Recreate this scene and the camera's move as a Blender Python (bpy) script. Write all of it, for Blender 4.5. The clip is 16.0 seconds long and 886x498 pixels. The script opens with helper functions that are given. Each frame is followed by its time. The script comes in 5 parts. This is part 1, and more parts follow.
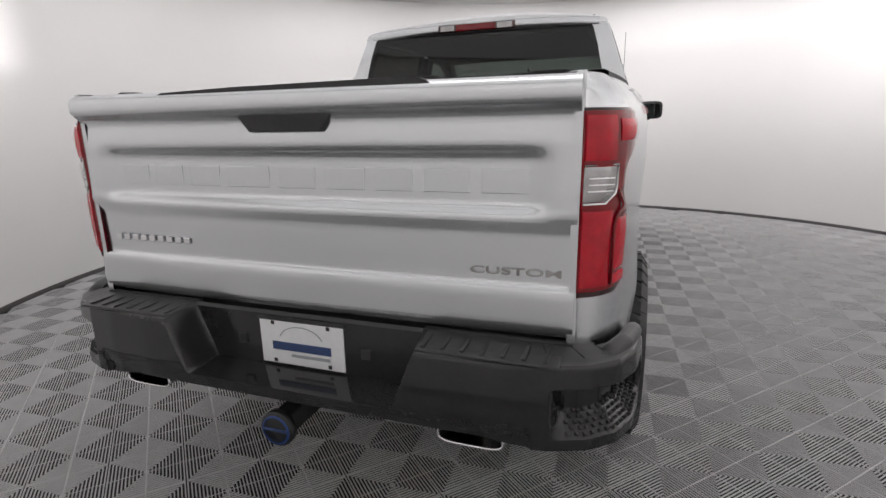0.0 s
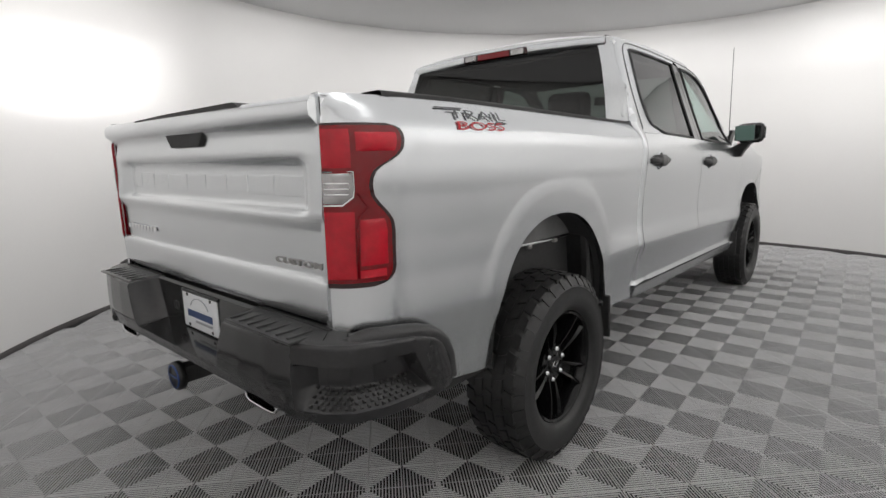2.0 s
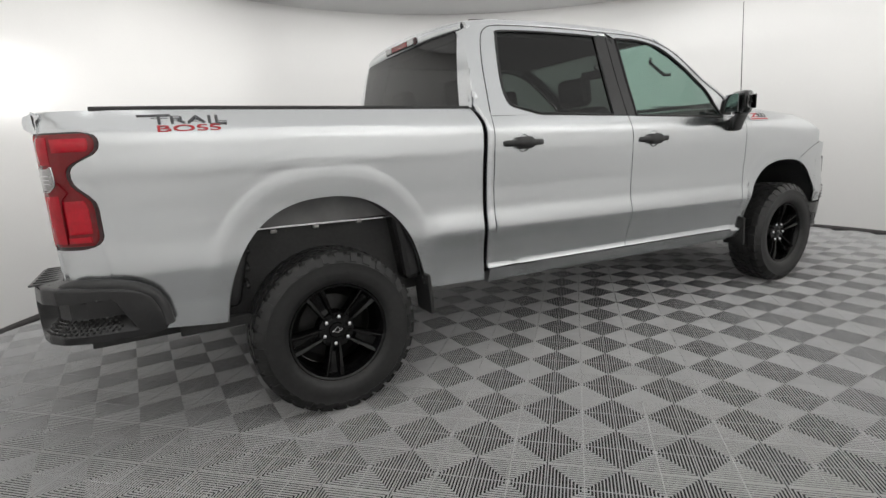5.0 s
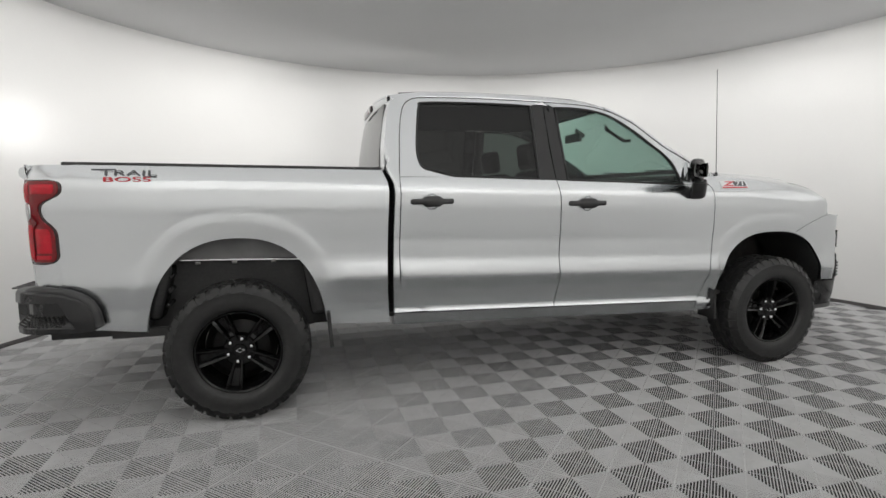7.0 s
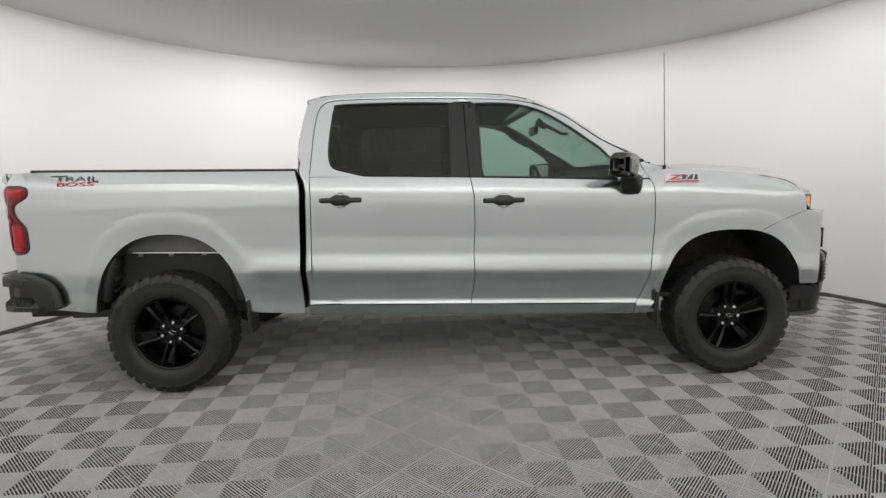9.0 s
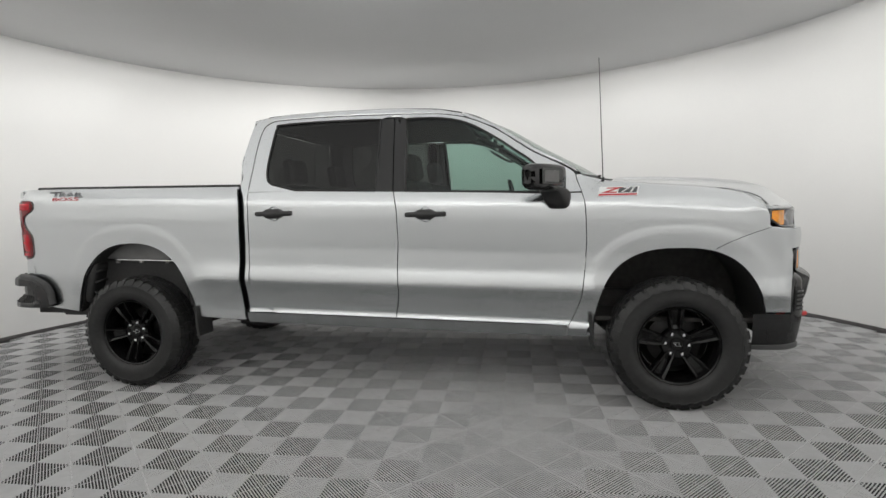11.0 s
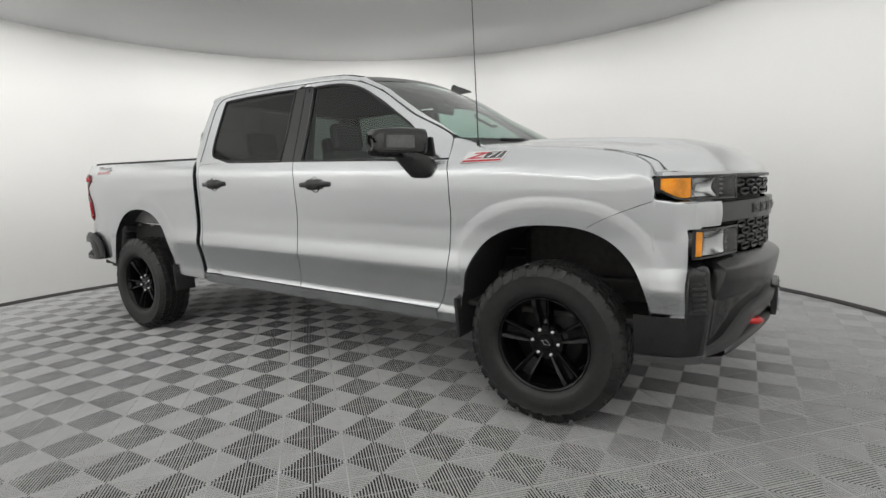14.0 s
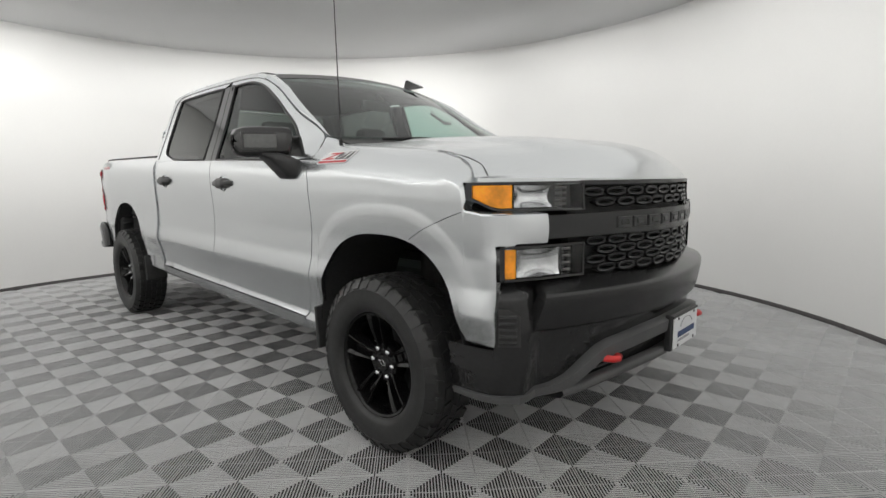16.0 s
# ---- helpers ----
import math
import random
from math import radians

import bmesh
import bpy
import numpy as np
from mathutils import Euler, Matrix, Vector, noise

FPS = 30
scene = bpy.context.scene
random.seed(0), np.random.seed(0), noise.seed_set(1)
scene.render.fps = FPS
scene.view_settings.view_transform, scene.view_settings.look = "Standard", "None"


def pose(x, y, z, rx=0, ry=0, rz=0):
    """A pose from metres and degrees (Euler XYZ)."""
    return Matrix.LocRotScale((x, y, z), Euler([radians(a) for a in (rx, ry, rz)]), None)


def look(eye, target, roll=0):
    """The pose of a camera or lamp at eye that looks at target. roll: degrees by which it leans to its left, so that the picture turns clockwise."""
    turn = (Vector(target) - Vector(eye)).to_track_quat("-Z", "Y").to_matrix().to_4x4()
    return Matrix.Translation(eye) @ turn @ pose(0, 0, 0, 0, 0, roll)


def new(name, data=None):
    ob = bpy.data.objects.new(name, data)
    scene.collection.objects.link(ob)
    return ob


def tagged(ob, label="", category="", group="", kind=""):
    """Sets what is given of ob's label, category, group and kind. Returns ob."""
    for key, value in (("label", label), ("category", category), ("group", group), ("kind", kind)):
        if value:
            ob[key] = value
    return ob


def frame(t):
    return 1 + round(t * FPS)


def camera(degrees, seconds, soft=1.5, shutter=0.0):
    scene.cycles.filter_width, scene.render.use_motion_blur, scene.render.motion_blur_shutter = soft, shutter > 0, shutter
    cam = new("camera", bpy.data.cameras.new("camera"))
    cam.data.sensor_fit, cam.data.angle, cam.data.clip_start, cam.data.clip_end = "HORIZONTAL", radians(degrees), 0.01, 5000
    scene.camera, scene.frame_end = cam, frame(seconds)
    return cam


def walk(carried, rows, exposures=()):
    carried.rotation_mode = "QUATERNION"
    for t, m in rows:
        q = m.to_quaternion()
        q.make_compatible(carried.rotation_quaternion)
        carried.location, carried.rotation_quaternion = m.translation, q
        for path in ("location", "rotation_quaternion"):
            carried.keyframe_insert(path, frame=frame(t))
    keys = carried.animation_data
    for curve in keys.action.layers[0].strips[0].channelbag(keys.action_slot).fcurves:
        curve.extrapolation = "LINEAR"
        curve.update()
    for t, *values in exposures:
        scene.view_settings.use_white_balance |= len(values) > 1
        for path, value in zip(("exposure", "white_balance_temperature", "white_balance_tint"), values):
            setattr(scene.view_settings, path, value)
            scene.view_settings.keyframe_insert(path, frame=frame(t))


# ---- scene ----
cam = camera(81.2, 16.0)
PATH = [
    (0, (-2.288, -0.887, 1.361), (-0.457, -0.239, 0.884), -1.1),
    (0.5, (-2.242, -1.17, 1.323), (-0.479, -0.35, 0.855), -0.5),
    (1, (-2.132, -1.418, 1.319), (-0.441, -0.448, 0.869), -1.0),
    (1.5, (-2.033, -1.742, 1.312), (-0.446, -0.59, 0.917), -1.3),
    (2, (-1.901, -1.958, 1.294), (-0.415, -0.668, 0.941), -1.1),
    (2.5, (-1.727, -2.146, 1.315), (-0.299, -0.787, 0.979), 0.3),
    (3, (-1.568, -2.439, 1.314), (-0.188, -1.032, 0.974), 1.2),
    (5.5, (-0.417, -3.524, 1.266), (0.382, -1.74, 0.845), -3.1),
    (6, (-0.166, -3.753, 1.254), (0.524, -1.926, 0.826), -1.5),
    (6.5, (0.162, -3.894, 1.233), (0.732, -1.993, 0.987), -0.2),
    (7, (0.435, -4.047, 1.306), (0.92, -2.12, 1.086), -0.5),
    (7.5, (0.786, -4.163, 1.255), (1.116, -2.206, 1.006), -0.5),
    (8, (1.083, -4.238, 1.264), (1.335, -2.265, 1.057), -0.8),
    (8.5, (1.456, -4.322, 1.288), (1.604, -2.338, 1.078), -1.0),
    (9, (1.697, -4.313, 1.358), (1.76, -2.332, 1.096), -1.3),
    (11.5, (3.299, -4.128, 1.272), (2.811, -2.195, 1.108), -0.8),
    (12, (3.666, -4.011, 1.263), (3.055, -2.116, 1.077), -0.5),
    (12.5, (3.93, -3.893, 1.243), (3.223, -2.035, 1.022), -1.4),
    (13, (4.151, -3.706, 1.257), (3.324, -1.903, 1.007), -1.7),
    (13.5, (4.448, -3.542, 1.237), (3.46, -1.82, 0.995), -2.0),
    (14, (4.681, -3.315, 1.218), (3.611, -1.645, 0.959), -1.7),
    (14.5, (4.884, -3.075, 1.226), (3.741, -1.454, 0.969), -1.0),
    (15, (5.158, -2.857, 1.232), (3.924, -1.303, 0.979), -1.2),
    (15.5, (5.364, -2.599, 1.225), (4.085, -1.085, 0.957), -1.0),
    (16, (5.531, -2.369, 1.225), (4.153, -0.944, 0.96), -0.8),
]
walk(cam, [(t, look(eye, target, roll)) for t, eye, target, roll in PATH], ((0, -0.05, 6500, 15.5), (1, -0.03, 6500, 15.5), (2, 0, 6500, 12), (3, 0.02, 6500, 11), (5.5, 0, 6500, 10), (9, 0, 6500, 10), (12, 0.02, 6500, 9), (14, 0.06, 6500, 9), (16, 0.14, 6500, 9)))

# ---------- light ----------
world = bpy.data.worlds.new("world")
scene.world = world
world.use_nodes = True
world.node_tree.nodes["Background"].inputs[0].default_value = (0.9, 0.95, 1.0, 1)
world.node_tree.nodes["Background"].inputs[1].default_value = 0.02

CX, CY, RW, HC = 1.955, -0.45, 4.44, 3.10   # round booth: centre, radius, ceiling height


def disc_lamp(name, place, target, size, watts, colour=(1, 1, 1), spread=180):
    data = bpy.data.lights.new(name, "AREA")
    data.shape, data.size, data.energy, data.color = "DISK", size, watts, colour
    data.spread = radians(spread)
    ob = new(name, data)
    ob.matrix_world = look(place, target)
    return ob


def strip_lamp(name, place, target, long, wide, watts, colour=(1, 1, 1), spread=180):
    data = bpy.data.lights.new(name, "AREA")
    data.shape, data.size, data.size_y, data.energy, data.color = "RECTANGLE", long, wide, watts, colour
    data.spread = radians(spread)
    ob = new(name, data)
    ob.matrix_world = look(place, target)
    return ob


# unseen fill disc, added: the grey ceiling has no lamp of its own
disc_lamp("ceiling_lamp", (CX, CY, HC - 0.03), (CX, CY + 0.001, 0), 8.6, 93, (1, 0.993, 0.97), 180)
# unseen fill strips, added in a ring under the ceiling to brighten walls and truck
for k in range(10):
    c, s = math.cos(2 * math.pi * (k + 0.5) / 10), math.sin(2 * math.pi * (k + 0.5) / 10)
    strip_lamp("wall_washer", (CX + 2.9 * c, CY + 2.9 * s, HC - 0.28), (CX + 4.5 * c, CY + 4.5 * s, 1.42 - 1.1 * min(s + 0.2, 0)), 1.9, 0.7, 9.6 * (1 + 0.03 * c - 0.36 * s - 1.1 * min(s + 0.2, 0)), (1, 0.993, 0.97), 120)
# unseen lamp, added so that the glossy wall mirrors a bright glow
strip_lamp("stand_lamp", (2.60, 2.85, 2.46), (-0.6, 2.92, 2.16), 0.32, 0.90, 4.4, (1, 0.985, 0.955), 56)


# ---------- materials ----------
def mat(name, colour, rough=0.5, metal=0.0, coat=0.0, grain=0.0, grain_size=40.0, blotch=0.0, blotch_size=1.5, bump=0.0, bump_size=200.0, ior=1.5, coat_rough=0.05):
    """A principled surface with colour varied at two scales and a fine relief."""
    m = bpy.data.materials.new(name)
    m.use_nodes = True
    nt = m.node_tree
    b = nt.nodes["Principled BSDF"]
    b.inputs["Base Color"].default_value = (*colour, 1)
    b.inputs["Roughness"].default_value, b.inputs["Metallic"].default_value = rough, metal
    b.inputs["Coat Weight"].default_value, b.inputs["Coat Roughness"].default_value = coat, coat_rough
    b.inputs["IOR"].default_value = ior
    geo = nt.nodes.new("ShaderNodeTexCoord")
    source = None
    for amount, size in ((grain, grain_size), (blotch, blotch_size)):
        if not amount:
            continue
        n = nt.nodes.new("ShaderNodeTexNoise")
        n.inputs["Scale"].default_value, n.inputs["Detail"].default_value = size, 4
        nt.links.new(geo.outputs["Object"], n.inputs["Vector"])
        r = nt.nodes.new("ShaderNodeMapRange")
        r.inputs["From Min"].default_value, r.inputs["From Max"].default_value = 0.3, 0.7
        r.inputs["To Min"].default_value, r.inputs["To Max"].default_value = 1 - amount, 1 + amount
        nt.links.new(n.outputs["Fac"], r.inputs["Value"])
        x = nt.nodes.new("ShaderNodeVectorMath")
        x.operation = "SCALE"
        if source is None:
            x.inputs[0].default_value = colour
        else:
            nt.links.new(source, x.inputs[0])
        nt.links.new(r.outputs["Result"], x.inputs["Scale"])
        source = x.outputs["Vector"]
    if source is not None:
        nt.links.new(source, b.inputs["Base Color"])
    if bump:
        n = nt.nodes.new("ShaderNodeTexNoise")
        n.inputs["Scale"].default_value, n.inputs["Detail"].default_value = bump_size, 3
        nt.links.new(geo.outputs["Object"], n.inputs["Vector"])
        h = nt.nodes.new("ShaderNodeBump")
        h.inputs["Strength"].default_value, h.inputs["Distance"].default_value = bump, 0.002
        nt.links.new(n.outputs["Fac"], h.inputs["Height"])
        nt.links.new(h.outputs["Normal"], b.inputs["Normal"])
    return m


def glass(name, tint, rough=0.0, mix=0.9):
    """Thin tinted glass: a clear tinted film with a mirror coat by Fresnel."""
    m = bpy.data.materials.new(name)
    m.use_nodes = True
    nt = m.node_tree
    nt.nodes.remove(nt.nodes["Principled BSDF"])
    t, g, x, f = (nt.nodes.new(k) for k in ("ShaderNodeBsdfTransparent", "ShaderNodeBsdfGlossy", "ShaderNodeMixShader", "ShaderNodeLayerWeight"))
    t.inputs["Color"].default_value = (*tint, 1)
    g.inputs["Roughness"].default_value = rough
    f.inputs["Blend"].default_value = 0.5
    p, q = nt.nodes.new("ShaderNodeMath"), nt.nodes.new("ShaderNodeMath")
    p.operation, q.operation = "POWER", "MULTIPLY_ADD"
    p.inputs[1].default_value = 5.0
    q.inputs[1].default_value, q.inputs[2].default_value = 0.93, 0.045
    nt.links.new(f.outputs["Facing"], p.inputs[0])
    nt.links.new(p.outputs[0], q.inputs[0])
    nt.links.new(q.outputs[0], x.inputs[0])
    nt.links.new(t.outputs[0], x.inputs[1])
    nt.links.new(g.outputs[0], x.inputs[2])
    nt.links.new(x.outputs[0], nt.nodes["Material Output"].inputs["Surface"])
    return m


SILVER = mat("silver_paint", (0.635, 0.652, 0.664), 0.25, 1.0, 0.30, grain=0.03, grain_size=900, blotch=0.015, blotch_size=2)
WALL = mat("wall_skin", (0.82, 0.815, 0.805), 0.19, 0, 0, grain=0.006, grain_size=60, blotch=0.015, blotch_size=0.9, bump=0.02, bump_size=6)
CEIL = mat("ceiling_skin", (0.70, 0.70, 0.705), 0.7, 0, 0, grain=0.01, grain_size=30, blotch=0.03, blotch_size=0.7)
BASE = mat("dark_trim", (0.05, 0.045, 0.045), 0.5, grain=0.2, grain_size=30)
TILE = mat("tile_plastic", (0.55, 0.552, 0.555), 0.55, grain=0.05, grain_size=15, blotch=0.06, blotch_size=1.2, bump=0.05, bump_size=300, ior=1.22)
SUB = mat("sub_floor", (0.010, 0.010, 0.010), 0.8, grain=0.2, grain_size=20)
BLACK = mat("gloss_black", (0.007, 0.007, 0.0075), 0.08, 0, 0.3, grain=0.1, grain_size=60, blotch=0.15, blotch_size=4)
PEBBLE = mat("grained_black_plastic", (0.032, 0.032, 0.0325), 0.40, 0, 0, grain=0.15, grain_size=120, blotch=0.15, blotch_size=5, bump=0.2, bump_size=500)
BUMPER = mat("bumper_black", (0.020, 0.020, 0.0205), 0.09, 0, 0.0, grain=0.1, grain_size=60, blotch=0.15, blotch_size=4, bump=0.02, bump_size=400)
WHEELBLK = mat("wheel_black", (0.006, 0.006, 0.0062), 0.10, 0, 0.0, grain=0.1, grain_size=60, ior=1.36)
MESH = mat("grille_black", (0.012, 0.012, 0.0125), 0.28, 0, 0.0, grain=0.1, grain_size=60, ior=1.36)
SATIN = mat("satin_black", (0.022, 0.022, 0.0225), 0.34, 0, 0, grain=0.15, grain_size=80, blotch=0.15, blotch_size=5, bump=0.1, bump_size=500)
MATTE = mat("matte_black", (0.026, 0.026, 0.026), 0.70, 0, 0, grain=0.2, grain_size=60, blotch=0.2, blotch_size=5, bump=0.15, bump_size=300)
CHAR = mat("charcoal_plastic", (0.013, 0.013, 0.0135), 0.24, 0, 0, grain=0.1, grain_size=200, blotch=0.1, blotch_size=5, bump=0.1, bump_size=600)
RUBBER = mat("tyre_rubber", (0.019, 0.019, 0.019), 0.46, 0, 0, grain=0.2, grain_size=40, blotch=0.25, blotch_size=6, bump=0.15, bump_size=250)
CHROME = mat("chrome", (0.75, 0.75, 0.76), 0.12, 1.0, 0, grain=0.03, grain_size=30)
STEEL = mat("dull_steel", (0.35, 0.34, 0.33), 0.4, 0.9, 0, grain=0.2, grain_size=30)
FRAME = mat("chassis_steel", (0.04, 0.038, 0.036), 0.6, 0.3, 0, grain=0.3, grain_size=25, blotch=0.3, blotch_size=4)
DARKSTEEL = mat("dark_brake_steel", (0.018, 0.018, 0.018), 0.5, 0.4, 0, grain=0.3, grain_size=25)
LINERBLK = mat("moulded_liner", (0.024, 0.024, 0.0245), 0.22, 0, 0, grain=0.1, grain_size=60, blotch=0.2, blotch_size=6)
GALV = mat("grey_primer_steel", (0.15, 0.15, 0.15), 0.55, 0.2, 0, grain=0.05, grain_size=30, blotch=0.15, blotch_size=6)
RUST = mat("brown_rust", (0.18, 0.09, 0.04), 0.8, 0, 0, grain=0.4, grain_size=40, blotch=0.3, blotch_size=8)
RED = mat("red_lens", (0.19, 0.001, 0.005), 0.04, 0, 0.0, grain=0.04, grain_size=18, blotch=0.12, blotch_size=7)
DARKRED = mat("dark_red_lens", (0.030, 0.002, 0.003), 0.10, 0, 0.2, grain=0.15, grain_size=20)
BRIGHTRED = mat("bright_red_lens", (0.46, 0.002, 0.014), 0.04, 0, 0.0, grain=0.10, grain_size=40, blotch=0.2, blotch_size=9)
DECALRED = mat("red_decal", (0.55, 0.02, 0.03), 0.35, grain=0.05, grain_size=60)
DECALBLK = mat("dark_decal", (0.075, 0.077, 0.082), 0.35, grain=0.05, grain_size=60)
AMBER = mat("amber_lens", (0.95, 0.34, 0.012), 0.12, 0, 0.15, grain=0.10, grain_size=70, blotch=0.25, blotch_size=14)
CLEAR = mat("clear_lens", (0.36, 0.35, 0.35), 0.10, 0.7, 0.8, grain=0.2, grain_size=25, blotch=0.2, blotch_size=9)
WHITE = mat("plate_white", (0.78, 0.79, 0.80), 0.35, grain=0.03, grain_size=40)
BLUE = mat("badge_blue", (0.02, 0.06, 0.22), 0.35, grain=0.1, grain_size=40)
NAVY = mat("plate_ink", (0.03, 0.06, 0.16), 0.5, grain=0.05, grain_size=40)
GREYINK = mat("grey_ink", (0.35, 0.36, 0.38), 0.5, grain=0.05, grain_size=40)
HOOK = mat("red_paint", (0.62, 0.02, 0.02), 0.3, 0, 0.4, grain=0.05, grain_size=30)
SEAT = mat("dark_cloth", (0.03, 0.03, 0.032), 0.9, grain=0.1, grain_size=40, bump=0.1, bump_size=120)
DASH = mat("dash_plastic", (0.025, 0.025, 0.027), 0.6, grain=0.15, grain_size=90, bump=0.2, bump_size=400)
LINER = mat("grey_headliner", (0.10, 0.10, 0.10), 0.9, grain=0.1, grain_size=90)
# gloss black cap, the pale wall's reflection put into the colour as grey
CAPSHEEN = mat("cap_black_with_sheen", (0.10, 0.10, 0.10), 0.22, 0, 0, grain=0.08, grain_size=60, blotch=0.1, blotch_size=6)
REFL = mat("lamp_reflector", (0.66, 0.66, 0.67), 0.16, 1.0, 0, grain=0.06, grain_size=40, blotch=0.2, blotch_size=14)
GREYPL = mat("grey_plastic", (0.085, 0.085, 0.086), 0.5, 0, 0, grain=0.1, grain_size=200, blotch=0.12, blotch_size=5, bump=0.1, bump_size=500)
GLASS_DARK = glass("tinted_glass", (0.10, 0.105, 0.10))
GLASS_CLEAR = glass("clear_glass", (0.52, 0.66, 0.61))
GLASS_LENS = glass("lens_glass", (0.93, 0.94, 0.94))
MIRROR = mat("mirror_glass", (0.42, 0.44, 0.45), 0.03, 1.0, grain=0.01, grain_size=20)


# ---------- mesh helpers ----------
def mesh_of(name, verts, faces, material, smooth=True):
    me = bpy.data.meshes.new(name)
    me.from_pydata([tuple(map(float, v)) for v in verts], [], faces)
    me.materials.append(material)
    me.polygons.foreach_set("use_smooth", [smooth] * len(me.polygons))
    me.update()
    return me


def child(name, me, parent, label=""):
    ob = new(name, me)
    ob.parent = parent
    if label:
        ob["label"] = label
    return ob


def part(name, bm, material, parent, label="", smooth=False):
    """Links a bmesh as one mesh object under a thing or a part."""
    me = bpy.data.meshes.new(name)
    bmesh.ops.recalc_face_normals(bm, faces=bm.faces)
    bm.to_mesh(me)
    bm.free()
    me.materials.append(material)
    me.polygons.foreach_set("use_smooth", [smooth] * len(me.polygons))
    return child(name, me, parent, label)


def raw(name, verts, faces, material, parent, label="", smooth=True):
    return child(name, mesh_of(name, verts, faces, material, smooth), parent, label)


def sheet(grid, wrap=False, back=None, flip=False, rim=True):
    """Verts and faces of a sheet from rows of points; back: a shift that folds its border inwards as a rim."""
    g = np.asarray(grid, float)
    nu, nv = g.shape[:2]
    verts = [tuple(p) for p in g.reshape(-1, 3)]
    faces = []
    for i in range(nu if wrap else nu - 1):
        for j in range(nv - 1):
            a, b, c, d = i * nv + j, (i + 1) % nu * nv + j, (i + 1) % nu * nv + j + 1, i * nv + j + 1
            faces.append((a, d, c, b) if flip else (a, b, c, d))
    if back is not None and rim:
        loop = [(i, 0) for i in range(nu)] + [(nu - 1, j) for j in range(1, nv)] + [(i, nv - 1) for i in range(nu - 2, -1, -1)] + [(0, j) for j in range(nv - 2, 0, -1)]
        start = len(verts)
        n = len(loop)
        for i, j in loop:
            verts.append(tuple(g[i, j]))
        for i, j in loop:
            verts.append(tuple(g[i, j] + (back(g[i, j]) if callable(back) else np.array(back))))
        for k in range(n):
            a, b = start + k, start + (k + 1) % n
            q = (a, b, b + n, a + n)
            faces.append(q if flip else q[::-1])
    return verts, faces


def join(*pieces):
    verts, faces = [], []
    for v, f in pieces:
        o = len(verts)
        verts += list(v)
        faces += [tuple(i + o for i in q) for q in f]
    return verts, faces


def mirrored(piece):
    v, f = piece
    return [(x, -y, z) for x, y, z in v], [q[::-1] for q in f]


def box_bm(size, place=(0, 0, 0), bevel=0.0, turn=None, segments=2):
    bm = bmesh.new()
    bmesh.ops.create_cube(bm, size=1)
    bmesh.ops.scale(bm, vec=size, verts=bm.verts)
    if bevel:
        bmesh.ops.bevel(bm, geom=list(bm.edges), offset=bevel, segments=segments, affect="EDGES", profile=0.5)
    m = Matrix.Translation(place) @ (turn or Matrix())
    bmesh.ops.transform(bm, matrix=m, verts=bm.verts)
    return bm


def prism(outline, depth, bevel=0.0):
    """A bmesh from a flat outline of 3D points pushed by depth, with a bevelled front edge."""
    bm = bmesh.new()
    vs = [bm.verts.new(p) for p in outline]
    f = bm.faces.new(vs)
    r = bmesh.ops.extrude_face_region(bm, geom=[f])
    moved = [e for e in r["geom"] if isinstance(e, bmesh.types.BMVert)]
    bmesh.ops.translate(bm, vec=depth, verts=moved)
    if bevel:
        top = [e for e in bm.edges if all(v in moved for v in e.verts)]
        bmesh.ops.bevel(bm, geom=top, offset=bevel, segments=2, affect="EDGES", profile=0.5)
    return bm


def lathe(profile, n=64, axis="y"):
    """Verts and faces of a turned body; profile: (radius, along)."""
    grid = []
    for k in range(n):
        a = 2 * math.pi * k / n
        grid.append([(r * math.cos(a), y, r * math.sin(a)) for r, y in profile])
    return sheet(grid, wrap=True)


def tube(points, radius, n=8, cap=True):
    """Verts and faces of a round bar along points."""
    P = [Vector(p) for p in points]
    grid = []
    for i, p in enumerate(P):
        d = (P[min(i + 1, len(P) - 1)] - P[max(i - 1, 0)]).normalized()
        side = d.orthogonal().normalized() if i == 0 else (grid_side - d * grid_side.dot(d)).normalized()
        grid_side = side
        up = d.cross(side)
        r = radius[i] if isinstance(radius, (list, tuple)) else radius
        grid.append([p + r * (math.cos(2 * math.pi * k / n) * side + math.sin(2 * math.pi * k / n) * up) for k in range(n + 1)])
    v, f = sheet([[tuple(q) for q in row] for row in grid])
    if cap:
        for end in (0, len(P) - 1):
            f.append(tuple(end * (n + 1) + k for k in range(n)))
    return v, f


def lerp(a, b, t):
    return a + (b - a) * t


def smooth01(x, a, b):
    t = np.clip((x - a) / (b - a), 0, 1)
    return t * t * (3 - 2 * t)


